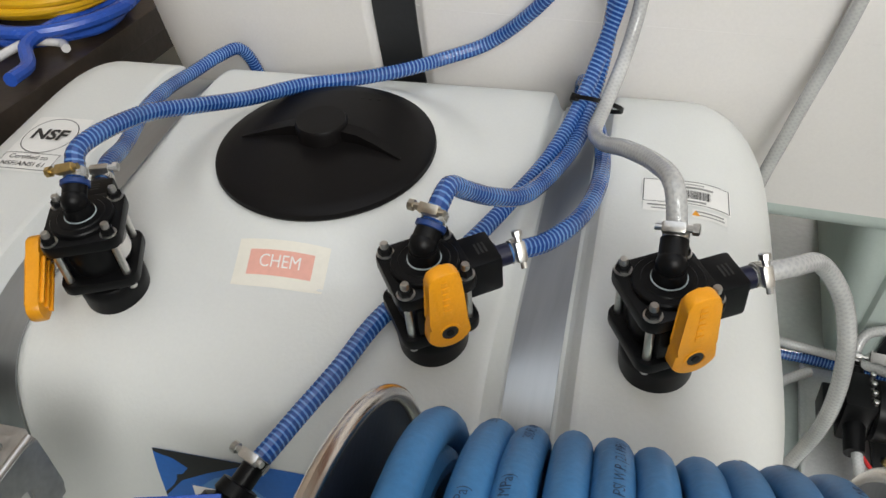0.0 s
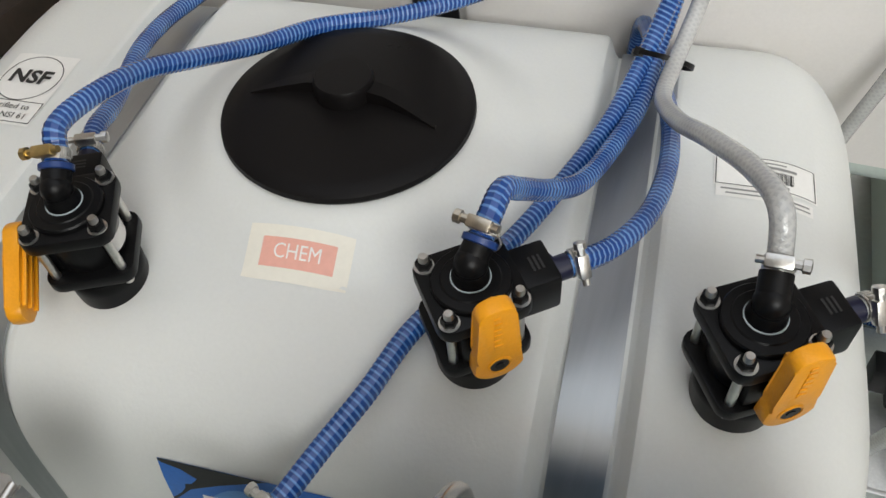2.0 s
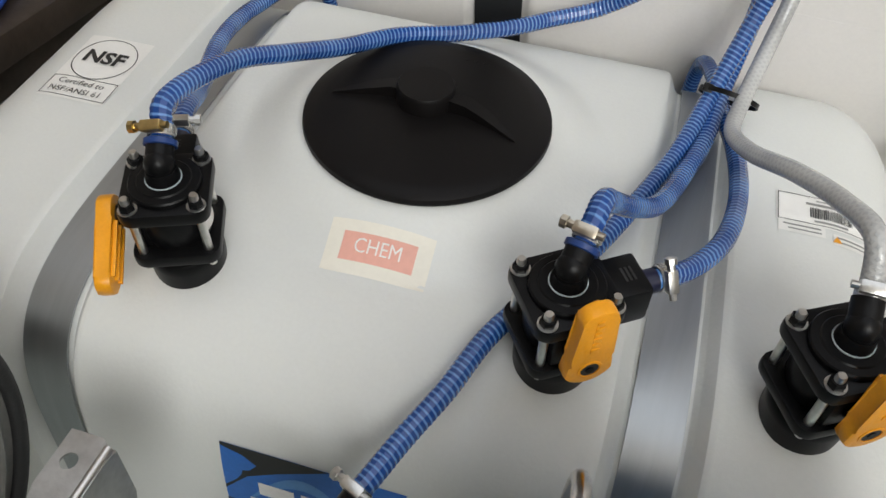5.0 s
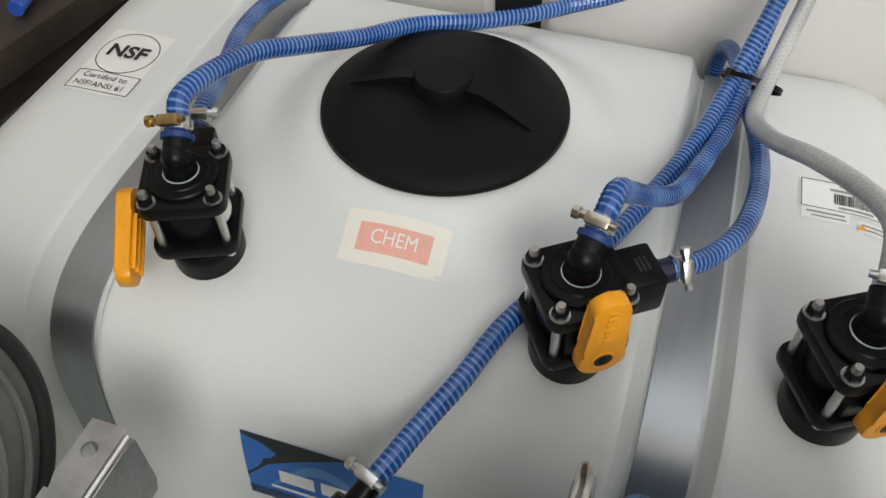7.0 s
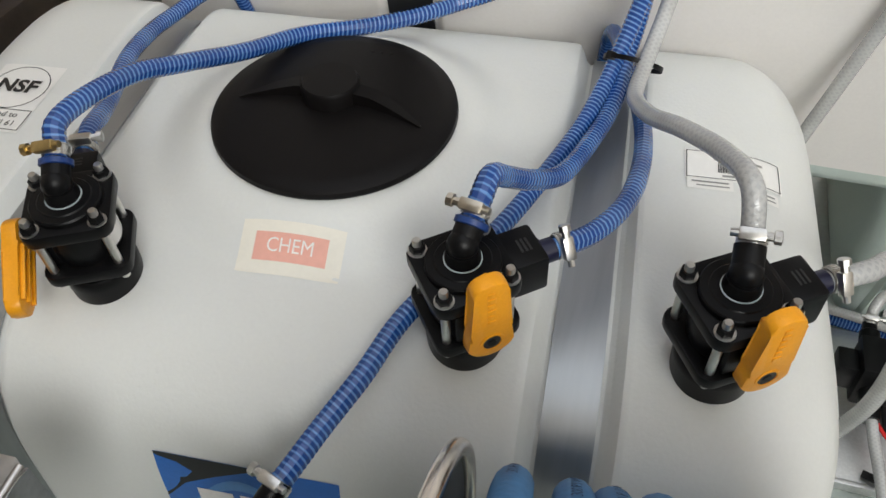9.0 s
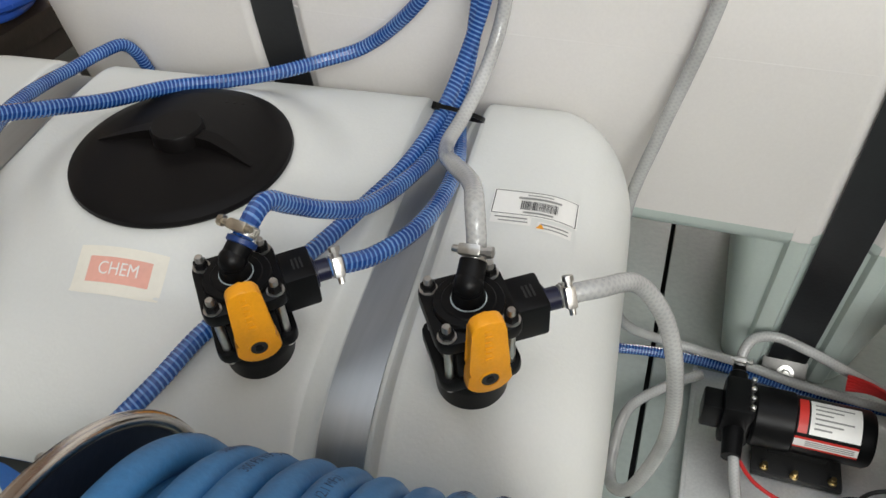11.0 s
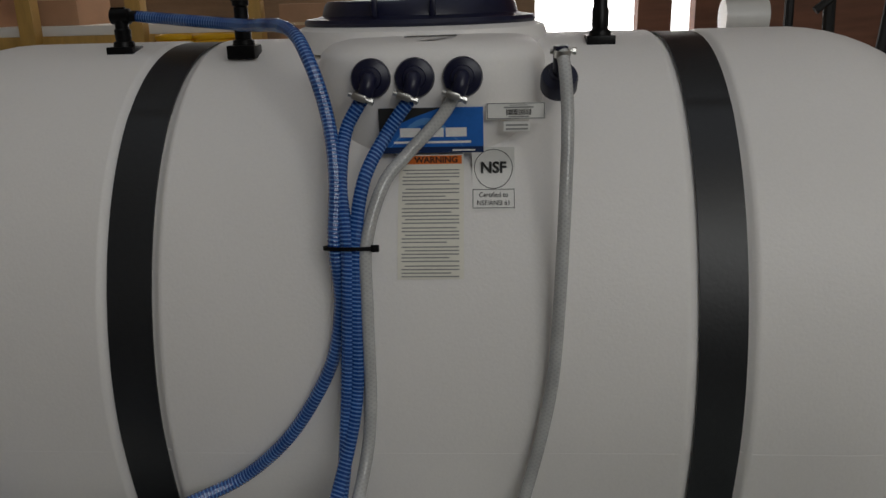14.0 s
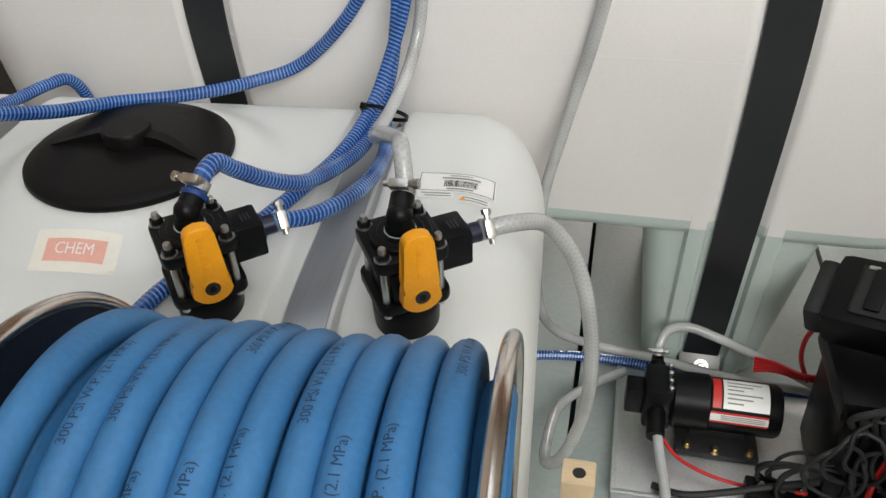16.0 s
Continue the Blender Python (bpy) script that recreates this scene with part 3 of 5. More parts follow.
def big_strap(c):
    t = thing("tank_strap", (B_X + c, 1.6, DECK), "wide steel strap coloured as if reflecting dark, bolted to deck", "strap", "straps of the large tank")
    pts = []
    for z in np.linspace(0.19, 1.64, 90):
        p = b_front(0, float(z))
        pts.append((p.y + 0.0075, float(z)))
    for y in np.linspace(pts[-1][0] + 0.004, 2.5, 60):
        q = min(0.999, abs(y - B_YC) / (B_AY - 0.0075))
        z = B_ZC + (B_UP - 0.0075) * (1 - q**B_N) ** (1 / B_N)
        if z > pts[-1][1] or y > B_YC:
            pts.append((float(y), float(z)))
    bm = bmesh.new()
    rings = []
    w = 0.0425
    for i, (y, z) in enumerate(pts):
        p0, p1 = pts[max(0, i - 1)], pts[min(len(pts) - 1, i + 1)]
        n = Vector((0, -(p1[1] - p0[1]), p1[0] - p0[0])).normalized()
        o = Vector((B_X + c, y, z))
        rings.append([o + Vector((-w, 0, 0)), o + Vector((w, 0, 0)), o + Vector((w, 0, 0)) + n * 0.004, o + Vector((-w, 0, 0)) + n * 0.004])
    loft(bm, rings)
    part("band", bm, M_STRAPDARK, t)
    y0, z0 = pts[0]
    bm = bmesh.new()
    block(bm, B_X + c - 0.055, y0 - 0.045, DECK + 0.001, B_X + c + 0.055, y0 + 0.02, DECK + 0.008, 0.002)
    part("foot_plate", bm, M_ZINC, t)
    bm = bmesh.new()
    m = axes_at((B_X + c, y0 - 0.012, 0.155), (1, 0, 0), (0, -0.8, 0.6))
    block(bm, -0.05, -0.036, -0.004, 0.05, 0.05, 0.002, 0.001, m)
    foot = part("foot_bracket", bm, M_GREYDISC, t)
    bm = bmesh.new()
    mb = m @ Matrix.Translation((0.004, 0.0, 0.002))
    lathe(bm, [(0.019, 0), (0.019, 0.002), (0.010, 0.003)], mb, 24)
    lathe(bm, [(0.011, 0.002), (0.011, 0.009), (0.008, 0.011)], mb, 6)
    part("bolt", bm, M_STEEL, foot)


for c in B_STRAPS:
    big_strap(c)


# ---- hoses ----
def hose(name, pts, r, material, label, category="hose", rib=0.0):
    t = thing(name, pts[0], label, category)
    bm = bmesh.new()
    tube(bm, pts, r, step=0.0019 if rib else 0.008, segs=10 if rib else 14, rib=rib)
    part("hose_wall", bm, material, t)
    return t


def clamp(at, along, r=0.0145, screw=(1, 0, 0), screw_metal=None):
    """Worm-drive clamp: band, screw housing and slotted screw."""
    t = thing("hose_clamp", at, "stainless worm-drive clamp tightened on a hose end", "clamp", "hose clamps")
    m = axes_at(at, along, (0.05, 0.1, 1))
    bm = bmesh.new()
    turn = m @ Matrix(((0, 0, 1, 0), (1, 0, 0, 0), (0, 1, 0, 0), (0, 0, 0, 1)))
    lathe(bm, [(r, -0.0065), (r + 0.0012, -0.0065), (r + 0.0012, 0.0065), (r, 0.0065)], turn, 28, caps=False)
    band = part("band", bm, M_STEEL, t)
    bm = bmesh.new()
    for k in range(14):
        a = 2 * math.pi * k / 28 + 0.4
        block(bm, -0.0007, -0.0042, 0, 0.0007, 0.0042, 0.0016, 0, turn @ pose(0, 0, 0, 0, 0, math.degrees(a)) @ Matrix.Translation((r + 0.001, 0, 0)) @ Matrix(((0, 0, 1, 0), (1, 0, 0, 0), (0, 1, 0, 0), (0, 0, 0, 1))))
    part("thread", bm, M_STEEL, band)
    d = Vector(screw)
    d = (d - Vector(along).normalized() * d.dot(Vector(along).normalized())).normalized()
    nrm = Vector(along).normalized().cross(d)
    if nrm.z < 0:
        nrm = -nrm
    sm = axes_at(Vector(at) + nrm * (r + 0.006), d, nrm)
    bm = bmesh.new()
    block(bm, -0.013, -0.0065, -0.006, 0.013, 0.0065, 0.005, 0.003, sm)
    part("housing", bm, screw_metal or M_STEEL, t)
    bm = bmesh.new()
    rot = sm @ Matrix(((0, 0, 1, 0), (1, 0, 0, 0), (0, 1, 0, 0), (0, 0, 0, 1)))
    lathe(bm, [(0.0045, 0.012), (0.0045, 0.019), (0.0070, 0.0195), (0.0070, 0.026), (0.005, 0.027)], rot, 8)
    lathe(bm, [(0.004, -0.020), (0.004, -0.012)], rot, 10)
    part("screw", bm, screw_metal or M_STEEL, t)
    return t


LEAN = pose(0, 0, 0.13, 6.0, 0, 0) @ Matrix.Translation((0, 0, -0.13))


def ball_valve(at, handle_deg, port_sign, elbow_deg, lever, label):
    """Bolted ball valve standing on a bulkhead fitting. lever: degrees by which the handle is turned from upright."""
    t = thing("ball_valve", at, label, "valve", "valves on the chemical tank")
    S = Matrix.Translation(at) @ LEAN
    B = S @ pose(0, 0, 0, 0, 0, handle_deg + 90)      # local -y looks to the handle, +x to the port
    bm = bmesh.new()
    lathe(bm, [(0.044, -0.02), (0.0455, 0.010), (0.0455, 0.022), (0.043, 0.026), (0.038, 0.027), (0.036, 0.042)], B, 40)
    part("bulkhead_flange", bm, M_BLACK, t)
    bm = bmesh.new()
    prism(bm, rounded(0.099, 0.099, 0.016), 0.036, 0.052, B, 0.003)
    part("lower_plate", bm, M_BLACK, t)
    bm = bmesh.new()
    lathe(bm, [(0.037, 0.05), (0.040, 0.06), (0.041, 0.08), (0.040, 0.10), (0.037, 0.112)], B, 32)
    block(bm, -0.030, -0.046, 0.052, 0.030, 0.030, 0.098, 0.006, B)
    body = part("body", bm, M_BLACK, t)
    bm = bmesh.new()
    patch(bm, lambda x, y, q: B @ Vector((-port_sign * 0.0305, x, y)), -0.022, 0.060, 0.022, 0.094, 1, 1, 0.0)
    part("name_plate", bm, M_INK, body)
    bm = bmesh.new()
    for k in range(5):
        patch(bm, lambda x, y, q: B @ Vector((-port_sign * 0.0312, x, y)), -0.016, 0.064 + 0.006 * k, 0.010 - 0.003 * (k % 3), 0.0665 + 0.006 * k, 1, 1)
    part("print", bm, M_GREYINK, body)
    for z0, z1, a0, a1, r, material, nm in ((0.062, 0.098, 1.0, 2.2, 0.0414, M_PAPER, "rating_sticker"), (0.084, 0.094, 1.15, 2.05, 0.0418, M_GREYINK, "sticker_print")):
        bm = bmesh.new()
        patch(bm, lambda a, z, q: B @ Vector((r * math.cos(a), r * math.sin(a), z)), a0, z0, a1, z1, 10, 1)
        part(nm, bm, material, body)
    bm = bmesh.new()
    prism(bm, rounded(0.099, 0.099, 0.016), 0.104, 0.122, B, 0.0035)
    top = part("top_plate", bm, M_BLACK, t)
    bm = bmesh.new()
    lathe(bm, [(0.0405, 0.120), (0.0405, 0.1275), (0.039, 0.1295), (0.031, 0.1300), (0.0295, 0.1315), (0.016, 0.1318)], B, 40)
    part("collar", bm, M_BLACK, top)
    bm = bmesh.new()
    for gx, gy in ((1, 1), (1, -1), (-1, 1), (-1, -1)):
        bo = B @ Matrix.Translation((gx * 0.0365, gy * 0.0365, 0))
        bm2 = bmesh.new()
        lathe(bm2, [(0.0052, 0.026), (0.0052, 0.1375), (0.0042, 0.1395)], bo, 12)
        bolt = part("bolt", bm2, M_STEEL, t, "steel bolt")
        bm2 = bmesh.new()
        lathe(bm2, [(0.0108, 0.122), (0.0108, 0.1232)], bo, 20)
        part("washer", bm2, M_STEEL, bolt)
        bm2 = bmesh.new()
        lathe(bm2, [(0.0088, 0.1232), (0.0088, 0.1300), (0.0076, 0.1318)], bo @ pose(0, 0, 0, 0, 0, 17 * gx), 6)
        part("nut", bm2, M_BLACK, bolt)
    bm.free()
    # hose elbow on top
    E = Vector((math.cos(radians(elbow_deg)), math.sin(radians(elbow_deg)), 0))
    foot = Vector((0, 0, 0))
    bm = bmesh.new()
    lathe(bm, [(0.0195, 0.130), (0.0190, 0.137), (0.0165, 0.146)], B, 24)
    elbow = part("elbow_base", bm, M_BLACK, t)
    bm = bmesh.new()
    up = Vector((0, 0, 1))
    bend = [foot + up * 0.136, foot + up * 0.145, foot + up * 0.151 + E * 0.002, foot + up * 0.156 + E * 0.008, foot + up * 0.160 + E * 0.016, foot + up * 0.165 + E * 0.025]
    bend = [S @ p for p in bend]
    tube(bm, bend, 0.0155, 0.003, 20)
    lathe(bm, [(0.002, -0.0172), (0.009, -0.0146), (0.0146, -0.009), (0.0172, 0), (0.0146, 0.009), (0.009, 0.0146), (0.002, 0.0172)], S @ Matrix.Translation(foot + up * 0.152 + E * 0.001), 20)
    part("elbow", bm, M_BLACK, t)
    bm = bmesh.new()
    lathe(bm, [(0.0206, 0.1310), (0.0206, 0.1326), (0.0185, 0.1328)], B, 24)
    part("seal_tape", bm, M_TEAL, t, "pale thread seal tape")
    # side port
    bm = bmesh.new()
    x0, x1 = 0.036, 0.088
    block(bm, x0 if port_sign > 0 else -x1, -0.027, 0.066, x1 if port_sign > 0 else -x0, 0.027, 0.118, 0.005, B)
    port = part("side_port", bm, M_BLACK, t)
    bm = bmesh.new()
    for k in range(3):
        cx = port_sign * 0.07 + 0.005 * (k - 1)
        block(bm, cx - 0.0012, -0.009, 0.1178, cx + 0.0012, 0.009, 0.1184, 0, B)
    part("mould_mark", bm, M_INK, port)
    bm = bmesh.new()
    m = B @ Matrix.Translation((0, 0, 0.094)) @ pose(0, 0, 0, 0, 90 * port_sign, 0)
    lathe(bm, [(0.019, 0.084), (0.019, 0.090), (0.0138, 0.091), (0.0138, 0.106), (0.0115, 0.107), (0.0115, 0.125)], m, 20)
    part("barb", bm, M_NAVY, port)
    # handle
    H = B @ Matrix.Translation((0, -0.0620 if lever == 0 else -0.072, 0.076)) @ pose(0, 0, 0, 90, 0, 0) @ pose(0, 0, 0, 0, 0, lever)
    out = []
    for i in range(13):
        a = radians(200 + 140 * i / 12)
        out.append((0.028 * math.cos(a), 0.0265 * math.sin(a) + 0.002))
    out += [(0.0245, 0.011), (0.0195, 0.021), (0.0192, 0.076)]
    for i in range(11):
        a = radians(180 * i / 10)
        out.append((0.0190 * math.copysign(abs(math.cos(a)) ** 0.7, math.cos(a)), 0.080 + 0.014 * math.sin(a)))
    out += [(-0.0192, 0.076), (-0.0195, 0.021), (-0.0245, 0.011)]
    bm = bmesh.new()
    prism(bm, out, -0.008, 0.010, H, 0.0035)
    handle = part("handle", bm, M_YELLOW, t, "yellow lever handle")
    bm = bmesh.new()
    lathe(bm, [(0.0135, 0.008), (0.0135, 0.0108), (0.0110, 0.0112), (0.0110, 0.0102)], H, 20, caps=False)
    part("boss", bm, M_YELLOW, handle)
    # black disc puts the shade of a sunken boss into colour
    bm = bmesh.new()
    lathe(bm, [(0.0100, 0.0095), (0.0100, 0.0105)], H, 16)
    part("dark_recess_disc", bm, M_INK, handle)
    bm = bmesh.new()
    lathe(bm, [(0.005, 0.010), (0.005, 0.0115)], H, 8)
    part("stem_screw", bm, M_BLACK, handle)
    for k in range(6):
        bm = bmesh.new()
        block(bm, -0.005, 0.032 + 0.009 * k, 0.0098, 0.004 - 0.002 * (k % 2), 0.038 + 0.009 * k, 0.0112, 0.0004, H)
        part("raised_mark", bm, M_YELLOW, handle)
    bm = bmesh.new()
    for k in (-0.013, 0, 0.013):
        block(bm, k - 0.0022, 0.012, -0.0125, k + 0.0022, 0.079, -0.0075, 0.001, H)
    part("back_rib", bm, M_YELLOW, handle)
    bm = bmesh.new()
    lathe(bm, [(0.013, -0.026 if lever == 0 else -0.036), (0.013, -0.006)], H, 20)
    part("stem", bm, M_BLACK, handle)
    return bend[-1], LEAN.to_3x3() @ E


VZ = 0.872
V1, V2, V3 = Vector((-0.668, 0.706, VZ)), Vector((-0.213, 0.735, VZ)), Vector((0.060, 0.763, VZ + 0.008))
e1, E1 = ball_valve(V1, 207, -1, 112, -110, "black bolted ball valve with yellow handle turned down sideways")
e2, E2 = ball_valve(V2, -51, 1, 80, 0, "black bolted ball valve with yellow handle standing upright")
e3, E3 = ball_valve(V3, -56, 1, 92, 0, "black bolted ball valve with yellow handle and clear hoses")


def off(v, deg, dist, z):
    return tuple(Matrix.Translation(v) @ LEAN @ Vector((dist * math.cos(radians(deg)), dist * math.sin(radians(deg)), z - v.z)))


P1 = off(V1, 117, 0.115, VZ + 0.094)
P2 = off(V2, 39, 0.115, VZ + 0.094)
P3 = off(V3, 34, 0.115, VZ + 0.102)
ups = lambda e, E, d: tuple(e + E * d + Vector((0, 0, 0.65 * d)))
for e, E in ((e1, E1), (e2, E2)):
    t = thing("hose_collar", tuple(e), "blue plastic collar behind a hose clamp", "collar")
    bm = bmesh.new()
    m = axes_at(e - E * 0.003 - Vector((0, 0, 0.0025)), E + Vector((0, 0, 0.65)), (0, 0, 1)) @ Matrix(((0, 0, 1, 0), (1, 0, 0, 0), (0, 1, 0, 0), (0, 0, 0, 1)))
    lathe(bm, [(0.0165, -0.004), (0.0185, -0.003), (0.0185, 0.003), (0.0165, 0.004)], m, 24, caps=False)
    part("ring", bm, M_COLLAR, t)

# blue hose from the first valve over the lid and up the large tank
H1 = [tuple(e1 - E1 * 0.006), ups(e1, E1, 0.012), ups(e1, E1, 0.032), (-0.684, 0.883, 1.048), (-0.659, 0.972, 1.018), (-0.625, 1.064, 0.987), (-0.580, 1.162, 0.966), (-0.507, 1.228, 0.955), (-0.440, 1.290, 0.950), (-0.390, 1.345, 0.950), (-0.316, 1.385, 0.970), (-0.217, 1.378, 1.058), (-0.147, 1.376, 1.160), (-0.112, 1.380, 1.238), (-0.097, 1.390, 1.340),
      (-0.102, 1.395, 1.440), (-0.100, 1.430, 1.560), (-0.118, 1.475, 1.660), (-0.146, 1.495, 1.745), (-0.190, 1.555, 1.797), (-0.335, 1.720, 1.806), (-0.600, 1.86, 1.826)]
hose("suction_hose", H1, 0.0125, M_BLUE, "blue ribbed suction hose lying over the black lid", rib=0.0004)
H2 = [off(V1, 117, 0.108, VZ + 0.094), P1, off(V1, 117, 0.150, VZ + 0.094), (-0.766, 0.918, 0.962), (-0.826, 1.063, 0.945), (-0.850, 1.165, 0.930), (-0.853, 1.245, 0.920), (-0.844, 1.320, 0.918), (-0.832, 1.378, 0.908), (-0.822, 1.415, 0.84), (-0.79, 1.425, 0.60), (-0.55, 1.44, 0.22), (-0.1, 1.50, 0.137), (0.20, 1.575, 0.155), (0.38, 1.595, 0.150), (0.70, 1.560, 0.150), (1.1, 1.57, 0.137)]
hose("suction_hose", H2, 0.0125, M_BLUE, "blue ribbed suction hose dropping behind the chemical tank", rib=0.0004)
H3 = [tuple(e2 - E2 * 0.006), ups(e2, E2, 0.010), ups(e2, E2, 0.020), (-0.203, 0.806, 1.058), (-0.194, 0.845, 1.028), (-0.175, 0.890, 0.992), (-0.149, 0.953, 0.955), (-0.126, 1.072, 0.928), (-0.111, 1.168, 0.926), (-0.107, 1.240, 0.948), (-0.098, 1.300, 1.010), (-0.088, 1.340, 1.155), (-0.080, 1.370, 1.337), (-0.080, 1.392, 1.440), (-0.092, 1.430, 1.540), (-0.084, 1.478, 1.628), (-0.056, 1.492, 1.678)]
hose("suction_hose", H3, 0.0125, M_BLUE, "blue ribbed suction hose curving from valve into the bundle", rib=0.0004)
H4 = [off(V2, 39, 0.108, VZ + 0.094), P2, (-0.096, 0.850, 0.962), (-0.066, 0.921, 0.953), (-0.056, 1.024, 0.940), (-0.070, 1.150, 0.926), (-0.098, 1.245, 0.922), (-0.125, 1.330, 0.930), (-0.146, 1.400, 0.90), (-0.150, 1.418, 0.70), (-0.12, 1.43, 0.35), (0.0, 1.46, 0.15)]
hose("suction_hose", H4, 0.0125, M_BLUE, "blue ribbed suction hose from the valve's side port", rib=0.0004)
H5 = [(-0.356, 0.505, 0.838), (-0.346, 0.535, 0.843), (-0.331, 0.590, 0.850), (-0.307, 0.658, 0.866), (-0.284, 0.742, 0.882), (-0.211, 0.891, 0.903), (-0.175, 1.000, 0.912), (-0.143, 1.120, 0.922), (-0.121, 1.225, 0.955), (-0.096, 1.300, 1.040), (-0.072, 1.340, 1.155), (-0.066, 1.372, 1.337), (-0.066, 1.396, 1.440), (-0.050, 1.432, 1.545), (-0.012, 1.478, 1.618), (0.032, 1.492, 1.680)]
hose("suction_hose", H5, 0.0125, M_BLUE, "blue ribbed suction hose crossing the tank behind a valve", rib=0.0004)
H6 = [tuple(e3 - E3 * 0.006), ups(e3, E3, 0.012), (0.050, 0.820, 1.090), (0.024, 0.895, 1.070), (-0.016, 0.960, 1.045), (-0.060, 1.060, 0.990), (-0.083, 1.145, 0.960), (-0.079, 1.205, 0.966), (-0.066, 1.285, 1.005), (-0.054, 1.335, 1.070), (-0.047, 1.350, 1.152), (-0.047, 1.372, 1.335), (-0.046, 1.396, 1.440), (-0.014, 1.440, 1.540), (0.024, 1.470, 1.582), (0.088, 1.492, 1.648), (0.116, 1.492, 1.690)]
hose("braided_hose", H6, 0.0115, M_CLEAR, "clear braided hose running up with the bundle")
H7 = [off(V3, 34, 0.108, VZ + 0.102), P3, off(V3, 33, 0.155, VZ + 0.102), (0.232, 0.912, 0.948), (0.270, 0.930, 0.890), (0.296, 0.935, 0.810), (0.314, 0.965, 0.650), (0.306, 1.015, 0.480), (0.278, 1.030, 0.370), (0.248, 1.090, 0.285), (0.238, 1.230, 0.200), (0.258, 1.400, 0.160), (0.330, 1.480, 0.165), (0.400, 1.530, 0.175)]
hose("braided_hose", H7, 0.0120, M_CLEAR, "clear braided hose looping down beside the tank")
H8 = [(0.300, 1.530, 1.755), (0.304, 1.495, 1.715), (0.306, 1.455, 1.640), (0.300, 1.410, 1.500), (0.290, 1.380, 1.320), (0.280, 1.370, 1.190), (0.258, 1.374, 1.060), (0.217, 1.385, 0.880), (0.182, 1.40, 0.70), (0.182, 1.43, 0.45), (0.225, 1.53, 0.275), (0.340, 1.60, 0.185), (0.47, 1.59, 0.178), (0.62, 1.56, 0.175), (0.84, 1.54, 0.175)]
hose("braided_hose", H8, 0.0115, M_CLEAR, "clear braided hose hanging from the large tank")

clamp(ups(e1, E1, 0.008), E1 + Vector((0, 0, 0.65)), 0.0135, (-1, 0.1, 0), M_BRASSY)
clamp(ups(e2, E2, 0.008), E2 + Vector((0, 0, 0.65)), 0.0135, (-1, 0.2, 0), M_CLAMPSCREW)
clamp(ups(e3, E3, 0.006), E3 + Vector((0, 0, 0.65)), 0.0130, (1, -0.2, 0))
clamp(P1, (math.cos(radians(117)), math.sin(radians(117)), 0), 0.0135, (1, 0.2, 0))
clamp(P2, (math.cos(radians(39)), math.sin(radians(39)), 0), 0.0135, (-0.3, 0.5, 0.9))
clamp(P3, (math.cos(radians(34)), math.sin(radians(34)), 0), 0.0130, (-0.3, 0.5, 0.9))


def zip_tie(at, along, rx, ry, tail, label):
    t = thing("zip_tie", at, label, "zip tie", "zip ties")
    m = axes_at(at, along, (0, -1, 0.2))
    bm = bmesh.new()
    rings = []
    for i in range(37):
        a = 2 * math.pi * i / 36
        c, s = math.cos(a), math.sin(a)
        rings.append([m @ Vector((-0.0035, rx * c, ry * s)), m @ Vector((0.0035, rx * c, ry * s)), m @ Vector((0.0035, (rx + 0.002) * c, (ry + 0.002) * s)), m @ Vector((-0.0035, (rx + 0.002) * c, (ry + 0.002) * s))])
    loft(bm, rings)
    part("band", bm, M_BLACK, t)
    bm = bmesh.new()
    block(bm, -0.006, -0.007, -0.005, 0.006, 0.007, 0.005, 0.001, m @ Matrix.Translation((0, tail * rx, ry * 0.55)))
    part("lock", bm, M_BLACK, t)
    return t


zip_tie((-0.096, 1.238, 0.951), (0.10, 0.62, 0.75), 0.042, 0.037, 0.8, "black zip tie round hoses at the tank edge")
zip_tie((-0.074, 1.392, 1.432), (0, 0.15, 1), 0.047, 0.017, -0.95, "black zip tie round hoses on the large tank")


# ---- fittings of the large tank ----
def flange(name, at, normal, r, down, label, clear=False):
    t = thing(name, at, label, "tank fitting", "fittings on the large tank")
    m = axes_at(at, (1, 0, 0), normal)
    bm = bmesh.new()
    lathe(bm, [(r, -0.02), (r, 0.006), (r * 0.93, 0.012), (r * 0.6, 0.016), (r * 0.55, 0.022), (r * 0.2, 0.024)], m, 40)
    part("flange", bm, M_NAVY, t)
    n = Vector(normal).normalized()
    bm = bmesh.new()
    tube(bm, [Vector(at) + n * 0.012, Vector(at) + n * 0.026, Vector(at) + n * 0.034 + Vector((0, 0, -0.006)) + Vector(down) * 0.3, Vector(at) + n * 0.030 + Vector(down)], 0.0135, 0.004, 18)
    part("elbow", bm, M_NAVY, t)
    return t


FY = NY - 0.505
for cx, dn in ((-0.041, (-0.012, 0, -0.035)), (0.038, (-0.010, 0, -0.035)), (0.124, (-0.012, 0, -0.035))):
    flange("tank_fitting", (cx, FY, 1.712), (0, -1, 0.05), 0.036, dn, "dark round bulkhead fitting with a hose elbow")
    clamp((cx - 0.016, FY - 0.026, 1.684), (-0.35, 0, -1), 0.0135, (1, 0, 0.1))
flange("tank_fitting", (0.298, 1.555, 1.70), (0.0, -0.75, 0.72), 0.034, (0.0, -0.004, 0.04), "dark bulkhead fitting with a clear hose elbow")
clamp((0.300, 1.520, 1.748), (0, -0.15, 1), 0.0130, (1, 0, 0.1))


